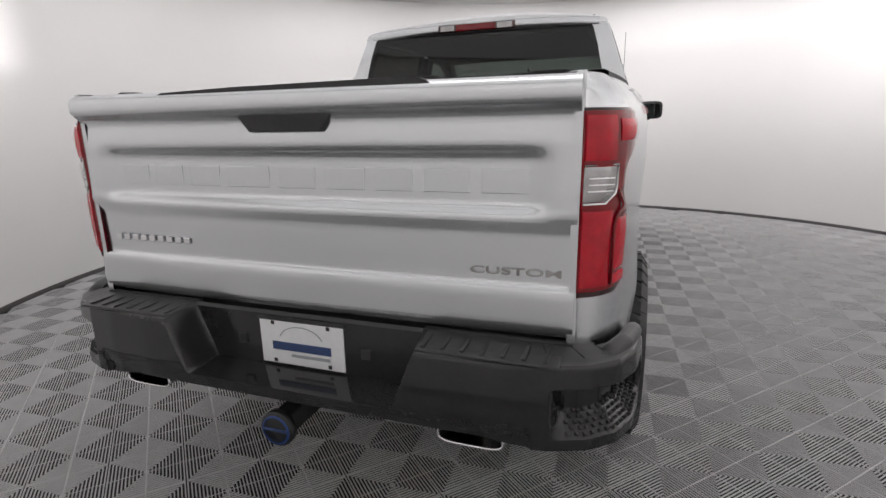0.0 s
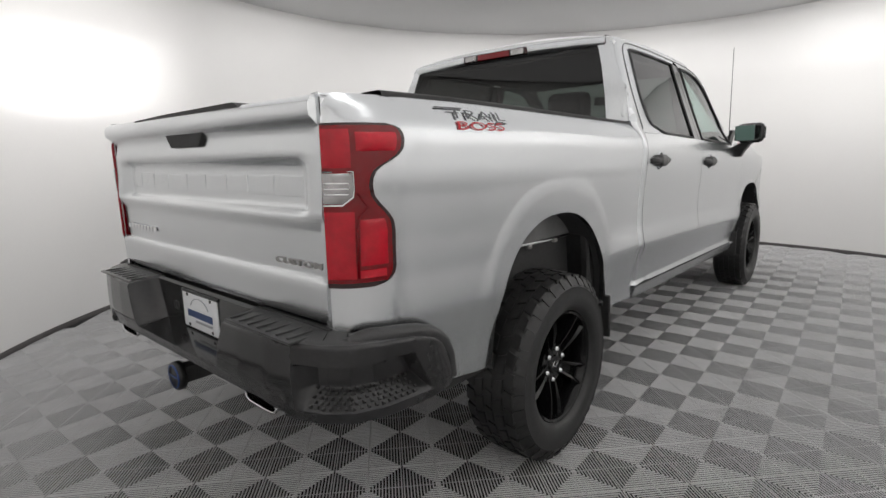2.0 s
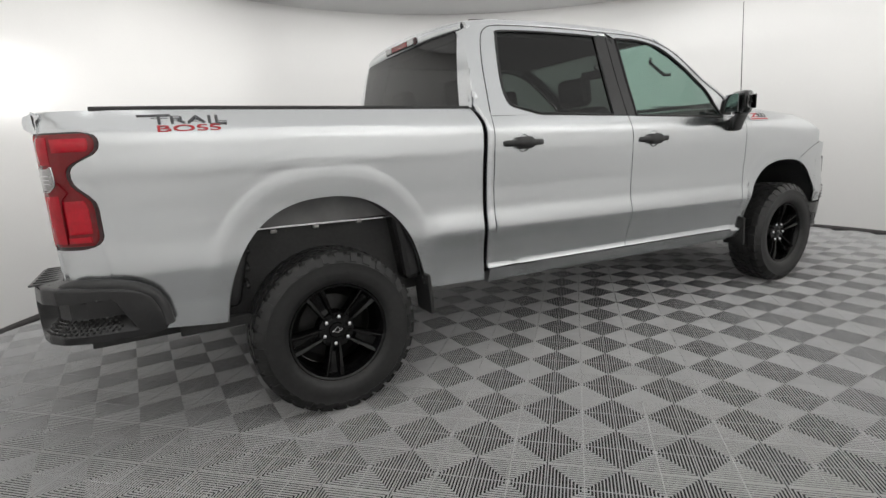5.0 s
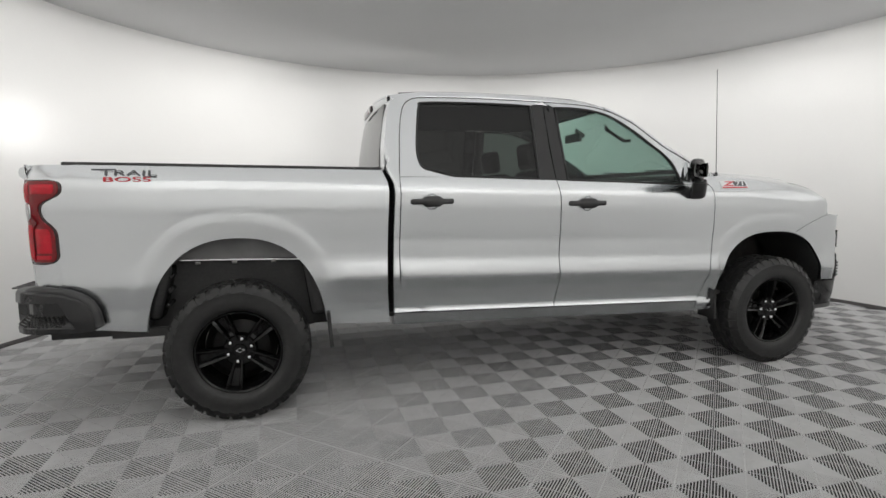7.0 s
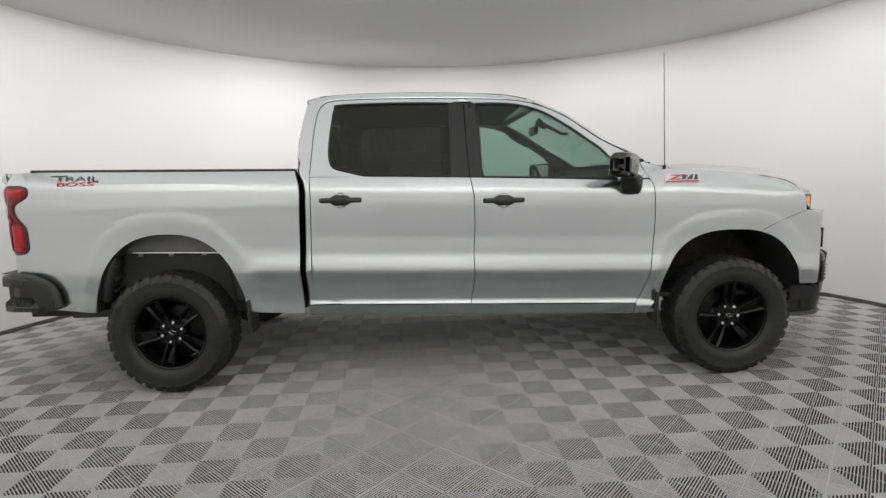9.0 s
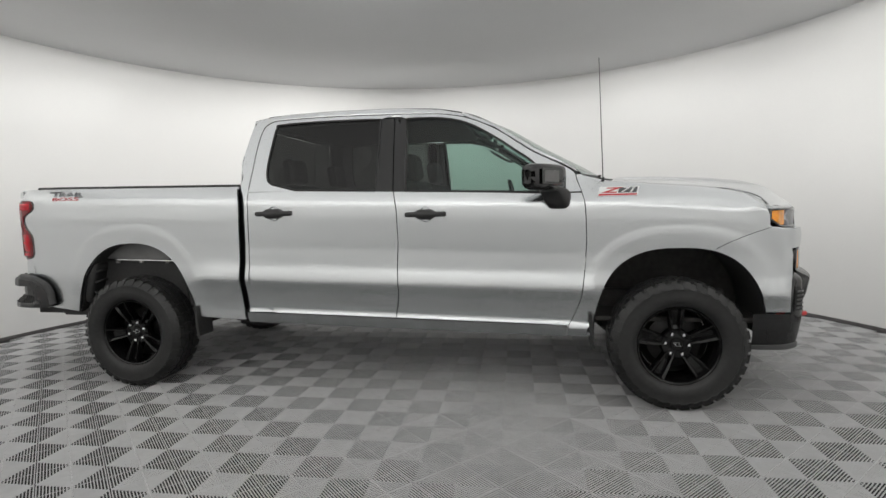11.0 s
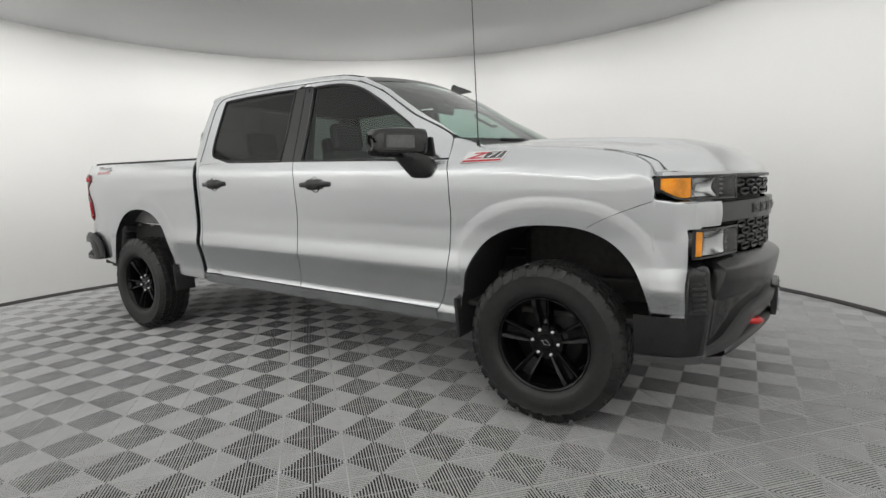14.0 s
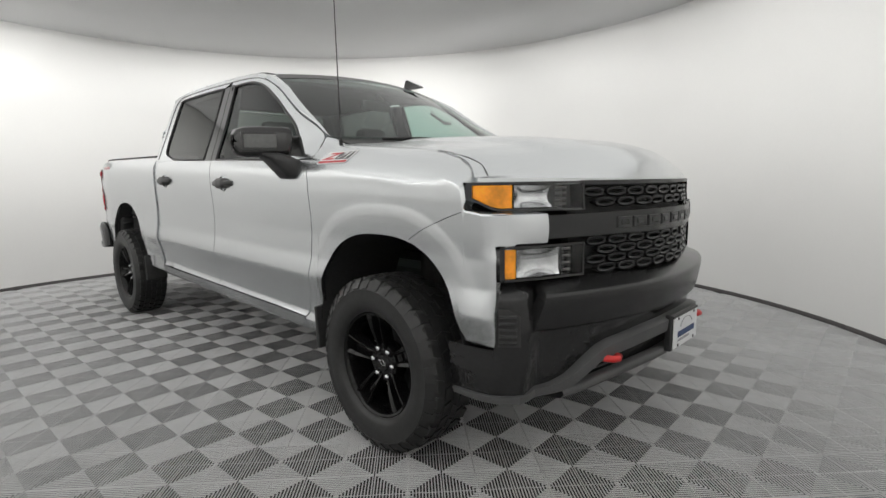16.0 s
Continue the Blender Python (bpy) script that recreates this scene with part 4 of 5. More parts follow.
# --- wheels ---
def tyre_piece():
    half = [(0.238, 0.085), (0.246, 0.112), (0.252, 0.116), (0.256, 0.122), (0.275, 0.131), (0.315, 0.136), (0.345, 0.131), (0.350, 0.133), (0.355, 0.129), (0.374, 0.118), (0.388, 0.104), (0.395, 0.088), (0.399, 0.05)]
    prof = [(r, -y) for r, y in half] + [(0.400, 0.0)] + half[::-1]
    pieces = []
    for row, (y, w, n, ph) in enumerate(((-0.088, 0.038, 34, 0.0), (-0.045, 0.036, 34, 0.5), (0.0, 0.030, 34, 0.2), (0.045, 0.036, 34, 0.7), (0.088, 0.038, 34, 0.4))):
        for k in range(n):
            a = 2 * math.pi * (k + ph) / n
            da = 2 * math.pi / n * 0.36
            r0, r1 = (0.374, 0.4025) if row in (0, 4) else (0.388, 0.4065)
            sk = 0.25 * (1 if row % 2 else -1) * da
            vs = []
            for r in (r0, r1):
                for yy, off in ((y - w / 2, -sk), (y + w / 2, sk)):
                    for e in (-da, da):
                        t = a + e + off
                        vs.append((r * math.cos(t), yy, r * math.sin(t)))
            pieces.append((vs, [(4, 5, 7, 6), (0, 1, 5, 4), (2, 6, 7, 3), (0, 4, 6, 2), (1, 3, 7, 5)]))
    for k in range(34):     # shoulder lugs on the sidewall
        for s in (-1, 1):
            a = 2 * math.pi * (k + (0.0 if s < 0 else 0.4)) / 34
            da = 2 * math.pi / 34 * (0.30 if k % 2 else 0.20)
            vs = []
            for r, yy in ((0.354, 0.128), (0.388, 0.100), (0.358, 0.1325), (0.395, 0.107)):
                for e in (-da, da):
                    vs.append((r * math.cos(a + e), s * yy, r * math.sin(a + e)))
            pieces.append((vs, [(4, 5, 7, 6), (0, 4, 6, 2), (1, 3, 7, 5), (2, 6, 7, 3), (0, 1, 5, 4)]))
    return lathe(prof, 72), join(*pieces)


def rim_piece():
    barrel = [(0.240, -0.100), (0.245, -0.106), (0.240, -0.110), (0.230, -0.104), (0.222, -0.085), (0.212, -0.03), (0.208, 0.06), (0.225, 0.09), (0.236, 0.10)]
    pieces = [lathe(barrel, 72)]
    pieces.append(lathe([(0.0, -0.066), (0.036, -0.066), (0.040, -0.060), (0.060, -0.058), (0.088, -0.058), (0.094, -0.048), (0.094, 0.0), (0.0, 0.0)], 36))
    return join(*pieces)


def spoke_piece():
    """One wide spoke: two raised edges with a sunk web between them."""
    g = []
    for t in np.linspace(0, 1, 13):
        r = lerp(0.058, 0.232, t)
        w = lerp(0.026, 0.052, t)
        y = -0.060 - 0.034 * math.sin(t * math.pi * 0.5) - 0.008 * t
        sunk = 0.040 * min(1, 3 * t)
        g.append([(r, y + dy, q * w) for q, dy in ((-1.06, 0.060), (-1.0, 0.010), (-0.93, 0.001), (-0.86, -0.001), (-0.56, 0.012 * t), (-0.44, sunk), (0.44, sunk), (0.56, 0.012 * t), (0.86, -0.001), (0.93, 0.001), (1.0, 0.010), (1.06, 0.060))])
    return sheet(g)


_tyre, _tread = tyre_piece()
TYRE_ME = mesh_of("tyre", *_tyre, RUBBER, True)
TREAD_ME = mesh_of("tread", *_tread, RUBBER, False)
SPOKE_ME = mesh_of("spoke", *spoke_piece(), WHEELBLK, True)
RIM_ME = mesh_of("wheel", *rim_piece(), WHEELBLK, True)
for me in (TYRE_ME, RIM_ME, SPOKE_ME):
    me.set_sharp_from_angle(angle=radians(32))


def ball(r, n=8):
    bm = bmesh.new()
    bmesh.ops.create_uvsphere(bm, u_segments=n, v_segments=n // 2, radius=r)
    me = bpy.data.meshes.new("lug_nut")
    bm.to_mesh(me)
    bm.free()
    me.materials.append(CHROME)
    return me


NUT_ME = ball(0.0125, 10)
CAP_ME = mesh_of("centre_cap", *tube([(-0.024, 0, -0.006), (-0.006, 0, -0.006), (-0.004, 0, -0.012), (0.010, 0, -0.010), (0.012, 0, -0.004), (0.026, 0, 0.004), (0.026, 0, 0.010), (0.008, 0, 0.008), (0.006, 0, 0.014), (-0.008, 0, 0.012), (-0.010, 0, 0.004), (-0.024, 0, -0.006)], 0.0016, 5), CHROME)
DISC_ME = mesh_of("brake_disc", *lathe([(0.0, 0.03), (0.160, 0.03), (0.168, 0.036), (0.170, 0.045), (0.206, 0.050), (0.206, 0.056), (0.0, 0.056)], 40), DARKSTEEL)


def wheel(x, y, turn):
    w = child("wheel", RIM_ME, truck, "gloss black five-spoke alloy wheel")
    w.matrix_basis = pose(x, y, 0.4025, 0, 0, 0 if y < 0 else 180) @ pose(0, 0, 0, 0, turn, 0) @ Matrix.Scale(0.99, 4)
    child("tyre", TYRE_ME, w, "black all-terrain tyre")
    tagged(child("tread", TREAD_ME, w), kind="stuff")
    for k in range(5):
        child("spoke", SPOKE_ME, w).matrix_basis = pose(0, 0, 0, 0, 90 - 72 * k, 0)
    child("brake_disc", DISC_ME, w, "dull steel brake disc")
    c = child("centre_cap", CAP_ME, w, "chrome outlined centre badge")
    c.matrix_basis = pose(0, -0.068, 0)
    for k in range(6):
        n = child("lug_nut", NUT_ME, w, "chrome lug nut")
        a = radians(60 * k + 28)
        n.matrix_basis = pose(0.068 * math.cos(a), -0.064, 0.068 * math.sin(a))


wheel(0.0, -0.868, 10)
wheel(3.748, -0.868, 32)
wheel(0.0, 0.868, 20)
wheel(3.748, 0.868, 40)


# --- front fenders ---
PLAN_HI = [(0.0, 4.655), (0.2, 4.64), (0.36, 4.60), (0.56, 4.525), (0.66, 4.468), (0.77, 4.392), (0.86, 4.315), (0.912, 4.238)]
PLAN_LO = [(0.0, 4.67), (0.15, 4.662), (0.34, 4.615), (0.60, 4.53), (0.76, 4.475), (0.87, 4.42), (0.925, 4.372), (0.934, 4.35)]


def front_x(y, z):
    """How far forward the front face stands at a half width and a height."""
    y = abs(y)
    hi, lo = (float(np.interp(y, *zip(*p))) for p in (PLAN_HI, PLAN_LO))
    return lerp(lo, hi, float(smooth01(z, 1.096, 1.108)))


def on_front(y, z, out=0.0):
    a, b = front_x(y + 0.01, z), front_x(y - 0.01, z)
    m = math.hypot(0.02, a - b)
    return np.array((front_x(y, z) + out * 0.02 / m, y - out * (a - b) / m, z))


def face(y0, y1, z0, z1, out, ny=16, nz=8, back=-0.03):
    """A patch of the front face between two half widths (right side, y negative) and two heights, which may be functions of y."""
    f0 = z0 if callable(z0) else (lambda y: z0)
    f1 = z1 if callable(z1) else (lambda y: z1)
    g = [[on_front(y, lerp(f0(y), f1(y), k / nz), out) for k in range(nz + 1)] for y in np.linspace(y0, y1, ny + 1)]
    return sheet(g, back=(back, 0, 0), flip=True)


def fender():
    xs = [3.185] + [x for x in arch_xs(1, 3.20, 4.236) if x < 4.2385] + [4.2395, 4.2455] + list(np.linspace(4.255, 4.305, 5))

    def bottom(x):
        if 3.263 < x < 4.247:
            return max(arch_z(x, 1), 0.60 if x > 3.755 else 0.44)
        return 0.60 if x > 4 else float(np.interp(x, [3.1, 3.26], [0.44, 0.435]))

    grid = columns(xs, bottom, fender_top, 50, left=lambda z: front_edge(z) + G, w=0.10)
    # the upper edge turns in: a shelf under the windshield's corner, a lip along the hood
    for row in grid:
        x, y, z = row[-1]
        if x < 3.352:
            k = (x - 3.15) / 0.2
            row += [np.array((x + 0.03 * (1 - k), -lerp(0.800, 0.806, k), z + 0.002)), np.array((x + 0.05 * (1 - k), -lerp(0.785, 0.76, k), z + lerp(-0.003, 0.006, k)))]
        elif z > 1.2:
            row += [np.array((x, y + 0.002, z - 0.004)), np.array((x, y + 0.002, z - 0.025))]
        else:
            row += [np.array((x, y + 0.006, z)), np.array((x, y + 0.03, z))]
    # the turn into the front face
    for t in np.linspace(0.15, 1, 8):
        row = []
        for k in range(51):
            z = lerp(0.605, 1.10, k / 50)
            q = float(smooth01(z, 0.93, 0.985))
            a, b = on_side(4.305, z), np.array((lerp(4.382, 4.407, q), lerp(-0.905, -0.875, q), z))
            c = np.array((lerp(4.374, 4.378, q), a[1] + 0.003, z))
            row.append((1 - t) ** 2 * a + 2 * t * (1 - t) * c + t * t * b)
        row += [row[-1] + np.array((-0.006, 0.004, 0)), row[-1] + np.array((-0.03, 0.02, 0))]
        grid.append(row)
    body = sheet(grid, back=fold, flip=True)
    g = []
    for y in np.linspace(-0.875, -0.735, 14):
        lo = 0.99 - 0.06 * float(smooth01(-y, 0.835, 0.875)) ** 2
        g.append([np.array((front_x(y, 1.0) + lerp(0.012, -0.008, float(smooth01(-y, 0.78, 0.875))) - 0.006 * (k / 8 - 0.5) ** 2 * 4 * (1 - float(smooth01(-y, 0.80, 0.875))), y, lerp(lo, 1.097, k / 8))) for k in range(9)])
    tongue = sheet(g, back=(-0.05, 0, 0), flip=True)
    shelf = sheet([[np.array((front_x(y, 1.0) + 0.004, y, 1.098)), np.array((front_x(y, 1.15) - 0.01, y, 1.104))] for y in np.linspace(-0.915, -0.735, 10)])
    return join(body, tongue, shelf)


fen_r, fen_l = both("front_fender", fender(), SILVER)
for fen, m in ((fen_r, lambda p: p), (fen_l, mirrored)):
    raw("fender_seam", *m(tube([on_side(x, z, 0.0006) for x, z in ((3.955, 0.985), (4.02, 1.02), (4.10, 1.055), (4.18, 1.085), (4.24, 1.105))], 0.0015, 5)), SATIN, fen)


# --- hood ---
def hood_point(t, u):
    """A point on the hood: t from -1 to 1 across it, u from the windshield to the front edge."""
    xe = lerp(3.356, 4.281, u)
    xf = min(xe, 4.236)
    yw = side_y(xf, fender_top(xf)) - 0.0045 * (1 - float(smooth01(xe, 4.0, 4.06))) + 0.7 * max(0, xe - 4.236)
    x = lerp(3.356 + 0.07 * (1 - t * t), front_x(t * 0.875, 1.2) - 0.012, u)
    zc = float(np.interp(u, [0, 0.3, 0.55, 0.75, 0.88, 0.95, 0.985, 1], [1.442, 1.439, 1.422, 1.395, 1.350, 1.300, 1.255, 1.222]))
    ze = fender_top(xf) + 0.001
    a = abs(t)
    z = lerp(zc, ze, a ** 2.0)
    z += 0.014 * (1 - float(smooth01(a, 0.60, 0.70))) * float(smooth01(u, 0.0, 0.1)) * float(smooth01(u, 0.97, 0.8)) - 0.010 * (1 - float(smooth01(a, 0.28, 0.40))) * float(smooth01(u, 0.0, 0.1)) * float(smooth01(u, 0.95, 0.7))
    return x, t * yw, z


def hood():
    g = [[hood_point(t, u) for u in np.linspace(0, 1, 40)] for t in np.linspace(-1, 1, 61)]
    return sheet(g, back=(0, 0, -0.022), flip=False)


hd = raw("hood", *hood(), SILVER, truck, "silver sculpted hood")
for s in (-1, 1):
    raw("hood_seam", *tube([hood_point(s * (0.999 - 0.046 * float(smooth01(u, 0.74, 1.0)) ** 1.5), u) for u in np.linspace(0.69, 0.998, 24)], 0.0015, 5), SATIN, hd)
raw("cowl", *sheet([[(3.19 + 0.19 * (1 - t * t) + dx, -t * 0.80, 1.438 + 0.006 * (1 - t * t) + dz) for t in np.linspace(1, -1, 21)] for dx, dz in ((-0.02, 0.022), (0.03, 0.0), (0.12, -0.012), (0.19, -0.03))]), MATTE, truck, "black plastic cowl under the windshield")
for s in (-0.55, 0.12):
    raw("wiper", *tube([(3.40 - 0.12 * abs(s), s, 1.450), (3.37, s + 0.25, 1.462), (3.28, s + 0.52, 1.478)], [0.010, 0.007, 0.005], 6), SATIN, truck, "black windshield wiper")

# --- head lamps ---


def bowl(y0, y1, z0, z1, deep, n=10):
    """A hollow bright reflector behind a lens."""
    g = []
    for i in range(n + 1):
        y = lerp(y0, y1, i / n)
        g.append([on_front(y, lerp(z0, z1, k / 8), -0.004 - deep * (math.sin(math.pi * i / n) * math.sin(math.pi * k / 8)) ** 0.6) for k in range(9)])
    return sheet(g, flip=True)


def lamp_unit(name, y0, y1, z0, z1, corner, corner_mat, bowls, label, corner_label):
    """A lamp on both front corners: a hollow dark housing, a border, reflectors and a clear outer lens."""
    f0 = z0 if callable(z0) else (lambda y: z0)
    for m in (lambda p: p, mirrored):
        h = raw(name, *m(face(y0, y1, z0, z1, -0.055, 20, 6)), BLACK, truck, label)
        for a, b, lo, hi in ((y0, y1, lambda y: z1 - 0.009, lambda y: z1), (y0, y1, f0, lambda y: f0(y) + 0.009), (y0, y0 + 0.014, f0, lambda y: z1), (y1 - 0.008, y1, f0, lambda y: z1)):
            raw("bezel", *m(face(a, b, lo, hi, 0.005, 20, 2, -0.06)), BLACK, h)
        raw("corner_lens", *m(face(corner[0], corner[1], lambda y: f0(y) + 0.012, z1 - 0.012, 0.002, 10, 6)), corner_mat, h, corner_label)
        for a, b, mt in bowls:
            raw("reflector", *m(bowl(a, b, f0(a) + 0.014, z1 - 0.014, 0.032)), mt, h, "bright hollow reflector")
            raw("divider", *m(face(b - 0.003, b + 0.006, f0(b) + 0.010, z1 - 0.010, 0.0, 2, 4, -0.05)), CHAR, h)
        for k in range(4):
            z = lerp(f0(y1) + 0.024, z1 - 0.024, k / 3)
            raw("fin", *m(tube([on_front(y, z, -0.02) for y in (bowls[-1][1] + 0.012, bowls[-1][1] + 0.055)], 0.0045, 5)), STEEL, h)
        raw("lens", *m(face(corner[1] + 0.002, y1 - 0.010, lambda y: f0(y) + 0.010, z1 - 0.010, 0.004, 20, 6)), GLASS_LENS, h, "clear outer lens")


lamp_unit("head_lamp", -0.910, -0.548, lambda y: 1.104 + 0.050 * float(smooth01(-y, 0.82, 0.915)) ** 1.5, 1.214, (-0.893, -0.795), AMBER, ((-0.788, -0.662, REFL),), "head lamp with amber turn signal", "amber turn signal lens")
lamp_unit("lower_lamp", -0.900, -0.562, 0.852, 0.982, (-0.886, -0.852), AMBER, ((-0.846, -0.668, REFL),), "lower lamp with small amber corner", "small amber corner lens")

# --- grille ---
grille = raw("grille", *join(face(-0.60, 0.60, 0.835, 1.214, -0.045, 40, 8)), MATTE, truck, "black grille with a wide cross bar")
raw("cross_bar", *join(face(-0.735, 0.735, lambda y: 1.000 + 0.004 * abs(y), lambda y: 1.096 - 0.01 * abs(y), 0.004, 50, 8)), CHAR, grille, "charcoal cross bar")
raw("upper_edge", *face(-0.555, 0.555, 1.200, 1.216, 0.0, 40, 2), SATIN, grille)
y0 = -0.40
for k in range(9):
    wd = 0.074
    y1 = y0 + wd
    part("raised_block", prism([tuple(on_front(y, z, 0.004)) for y, z in ((y0, 1.026), (y1, 1.026), (y1, 1.070), (y0, 1.070))], (0.006, 0, 0), 0.003), SATIN, grille)
    part("raised_block", prism([tuple(on_front(y, z, 0.0095)) for y, z in ((y0 + 0.018, 1.038), (y1 - 0.018, 1.038), (y1 - 0.018, 1.058), (y0 + 0.018, 1.058))], (0.003, 0, 0), 0.001), BLACK, grille)
    y0 += 0.091
loop = []
for k in range(15):
    a = 2 * math.pi * k / 14
    loop.append((0, 0.047 * math.copysign(abs(math.cos(a)) ** 0.85, math.cos(a)), 0.0135 * math.copysign(abs(math.sin(a)) ** 0.9, math.sin(a))))
LOOP_ME = mesh_of("grille_loop", *join(tube(loop, 0.0082, 6, False), tube([(-0.012, -0.060, 0), (0.002, -0.048, 0)], 0.006, 5), tube([(-0.012, 0.060, 0), (0.002, 0.048, 0)], 0.008, 5)), MESH)
for n, z in enumerate((1.130, 1.171, 0.868, 0.905, 0.942, 0.979)):
    for k in range(-5, 6):
        y = 0.110 * (k + (0.5 if n % 2 else 0))
        if abs(y) < 0.525:
            p, q = on_front(y - 0.02, z, -0.012), on_front(y + 0.02, z, -0.012)
            ob = child("grille_loop", LOOP_ME, grille)
            ob.matrix_basis = Matrix.Translation(on_front(y, z, -0.012)) @ pose(0, 0, 0, 0, 0, math.degrees(math.atan2(-(q[0] - p[0]), q[1] - p[1])))

# --- front bumper ---
FPATH = [(4.705, 0.0), (4.70, 0.15), (4.668, 0.35), (4.61, 0.55), (4.545, 0.72), (4.475, 0.84), (4.415, 0.905), (4.35, 0.932), (4.25, 0.938), (4.15, 0.935)]
FN = [0.0]
for i in range(1, len(FPATH)):
    FN.append(FN[-1] + math.hypot(FPATH[i][0] - FPATH[i - 1][0], FPATH[i][1] - FPATH[i - 1][1]))


def fpath(d):
    x = y = 0.0
    for e in (-0.06, -0.03, 0.0, 0.03, 0.06):
        q = min(d + e, FN[-1])
        x += float(np.interp(abs(q), FN, [p[0] for p in FPATH])) / 5
        y += math.copysign(float(np.interp(abs(q), FN, [p[1] for p in FPATH])), q) / 5
    return x, y


def bump_point(d, z, out=0.0):
    d = min(d, FN[-1])
    x, y = fpath(d)
    a, b = fpath(max(d - 0.01, 0)), fpath(min(d + 0.01, FN[-1]))
    m = math.hypot(b[0] - a[0], b[1] - a[1])
    nx, ny = (b[1] - a[1]) / m, -(b[0] - a[0]) / m
    flank = float(np.interp(z, [0.36, 0.42, 0.50, 0.60, 0.79, 0.81, 0.84, 0.866], [-0.05, -0.022, -0.008, 0.0, 0.0, -0.016, -0.06, -0.10]))
    niche = float(np.interp(z, [0.34, 0.40, 0.46, 0.54, 0.62, 0.655, 0.668, 0.80, 0.866], [-0.13, -0.095, -0.068, -0.048, -0.036, -0.030, -0.024, -0.07, -0.15]))
    o = lerp(niche, flank, float(smooth01(d, 0.80, 0.90))) + out
    return np.array((x + nx * o, -(y + ny * o), z))


def front_bumper(n=70, m=34):
    g = []
    for d in np.linspace(0, FN[-1], n):
        hi = lerp(0.866, 0.597, float(smooth01(d, 0.988, 1.004)))
        lo = lerp(0.40, 0.385, float(smooth01(d, 0.5, 0.9)))
        g.append([bump_point(d, lerp(lo, hi, k / m)) for k in range(m + 1)])
    p = sheet(g, flip=True)
    return join(p, mirrored(p))


CAPZ = (0.655, 0.662, 0.672, 0.70, 0.75, 0.782, 0.794, 0.801, 0.806, 0.814, 0.828, 0.843, 0.857, 0.866)
CAPO = (-0.045, -0.016, -0.004, 0.004, 0.012, 0.017, 0.017, 0.012, 0.002, -0.016, -0.044, -0.070, -0.092, -0.11)


def bumper_cap():
    g = []
    for k in range(61):
        row = []
        for z, o in zip(CAPZ, CAPO):
            d = k / 60 * (0.80 + 0.30 * (0.84 - z))
            x, y = fpath(d)
            a, b = fpath(max(d - 0.03, 0)), fpath(d + 0.03)
            m = math.hypot(b[0] - a[0], b[1] - a[1])
            row.append(np.array((x + (b[1] - a[1]) / m * o, -(y - (b[0] - a[0]) / m * o), z)))
        g.append(row)
    p = sheet(g, back=(-0.05, 0.01, 0), flip=True)
    return join(p, mirrored(p))


fb = raw("front_bumper", *front_bumper(), BUMPER, truck, "gloss black front bumper with charcoal cap")
cap = raw("bumper_cap", *bumper_cap(), CHAR, fb, "charcoal upper bumper cap")
cap.data.set_sharp_from_angle(angle=radians(34))
bar = [(0.0, 0.585), (0.22, 0.578), (0.40, 0.560), (0.52, 0.540), (0.60, 0.490), (0.68, 0.432), (0.78, 0.405), (0.95, 0.398), (1.15, 0.392), (1.32, 0.392)]
g = []
for d, z in dense(bar, 4):
    k = 1 - float(smooth01(d, 0.62, 0.90))
    c = bump_point(d, z, 0.012 + 0.030 * k)
    a = bump_point(d, z, -0.04)
    thick = float(np.interp(d, [0, 0.5, 0.6, 0.75, 1.32], [0.034, 0.034, 0.036, 0.024, 0.014]))
    up = np.array((0, 0, thick))
    g.append([a + up, c + up * 0.9 + (a - c) * 0.2, c + up * 0.6 + (c - a) * 0.10, c - up * 0.7 + (c - a) * 0.02, c - up * 0.9, a - up])
p = sheet(g, flip=True)
bar_ob = raw("lower_bar", *join(p, mirrored(p)), GREYPL, fb, "charcoal lower bumper bar")
bar_ob.data.set_sharp_from_angle(angle=radians(30))
g = []
for d, z in dense([(0.0, 0.452), (0.25, 0.447), (0.45, 0.425), (0.62, 0.395), (0.70, 0.385)], 4):
    c = bump_point(d, z, 0.055)
    g.append([c + np.array((-0.10, 0, 0.0)), c + np.array((0, 0, 0.022)), c + np.array((0.01, 0, 0)), c + np.array((-0.005, 0, -0.018)), c + np.array((-0.12, 0, -0.04))])
p = sheet(g, flip=True)
raw("lower_valance", *join(p, mirrored(p)), GREYPL, fb, "charcoal lower valance")
for s in (-1, 1):
    h = [(4.50, s * 0.435, 0.505), (4.60, s * 0.435, 0.512), (4.650, s * 0.450, 0.513), (4.655, s * 0.470, 0.513), (4.645, s * 0.492, 0.513), (4.595, s * 0.505, 0.512), (4.50, s * 0.505, 0.505)]
    raw("tow_hook", *tube(h, 0.0148, 8), HOOK, truck, "bright red tow hook")
    for k in range(4):
        raw("intake_rib", *(mirrored if s > 0 else (lambda p: p))(tube([bump_point(q, 0.455 + 0.022 * k + 0.1 * (0.56 - q), 0.006) for q in (0.42, 0.50, 0.56, 0.60)], 0.005, 6)), SATIN, fb)
    for k in range(5):
        z = 0.632 + 0.024 * k
        raw("vent_rib", *(mirrored if s > 0 else (lambda p: p))(tube([bump_point(q, z, 0.010) for q in (0.92, 0.95, 0.985)], 0.006, 6)), SATIN, fb)
    g = [[bump_point(q, lerp(0.612, 0.755 - 0.6 * max(0, 0.95 - q), k / 6), 0.004) for k in range(7)] for q in np.linspace(0.905, 0.99, 8)]
    raw("vent_panel", *(mirrored if s > 0 else (lambda p: p))(sheet(g, flip=True)), MATTE, fb, "ribbed black air vent")
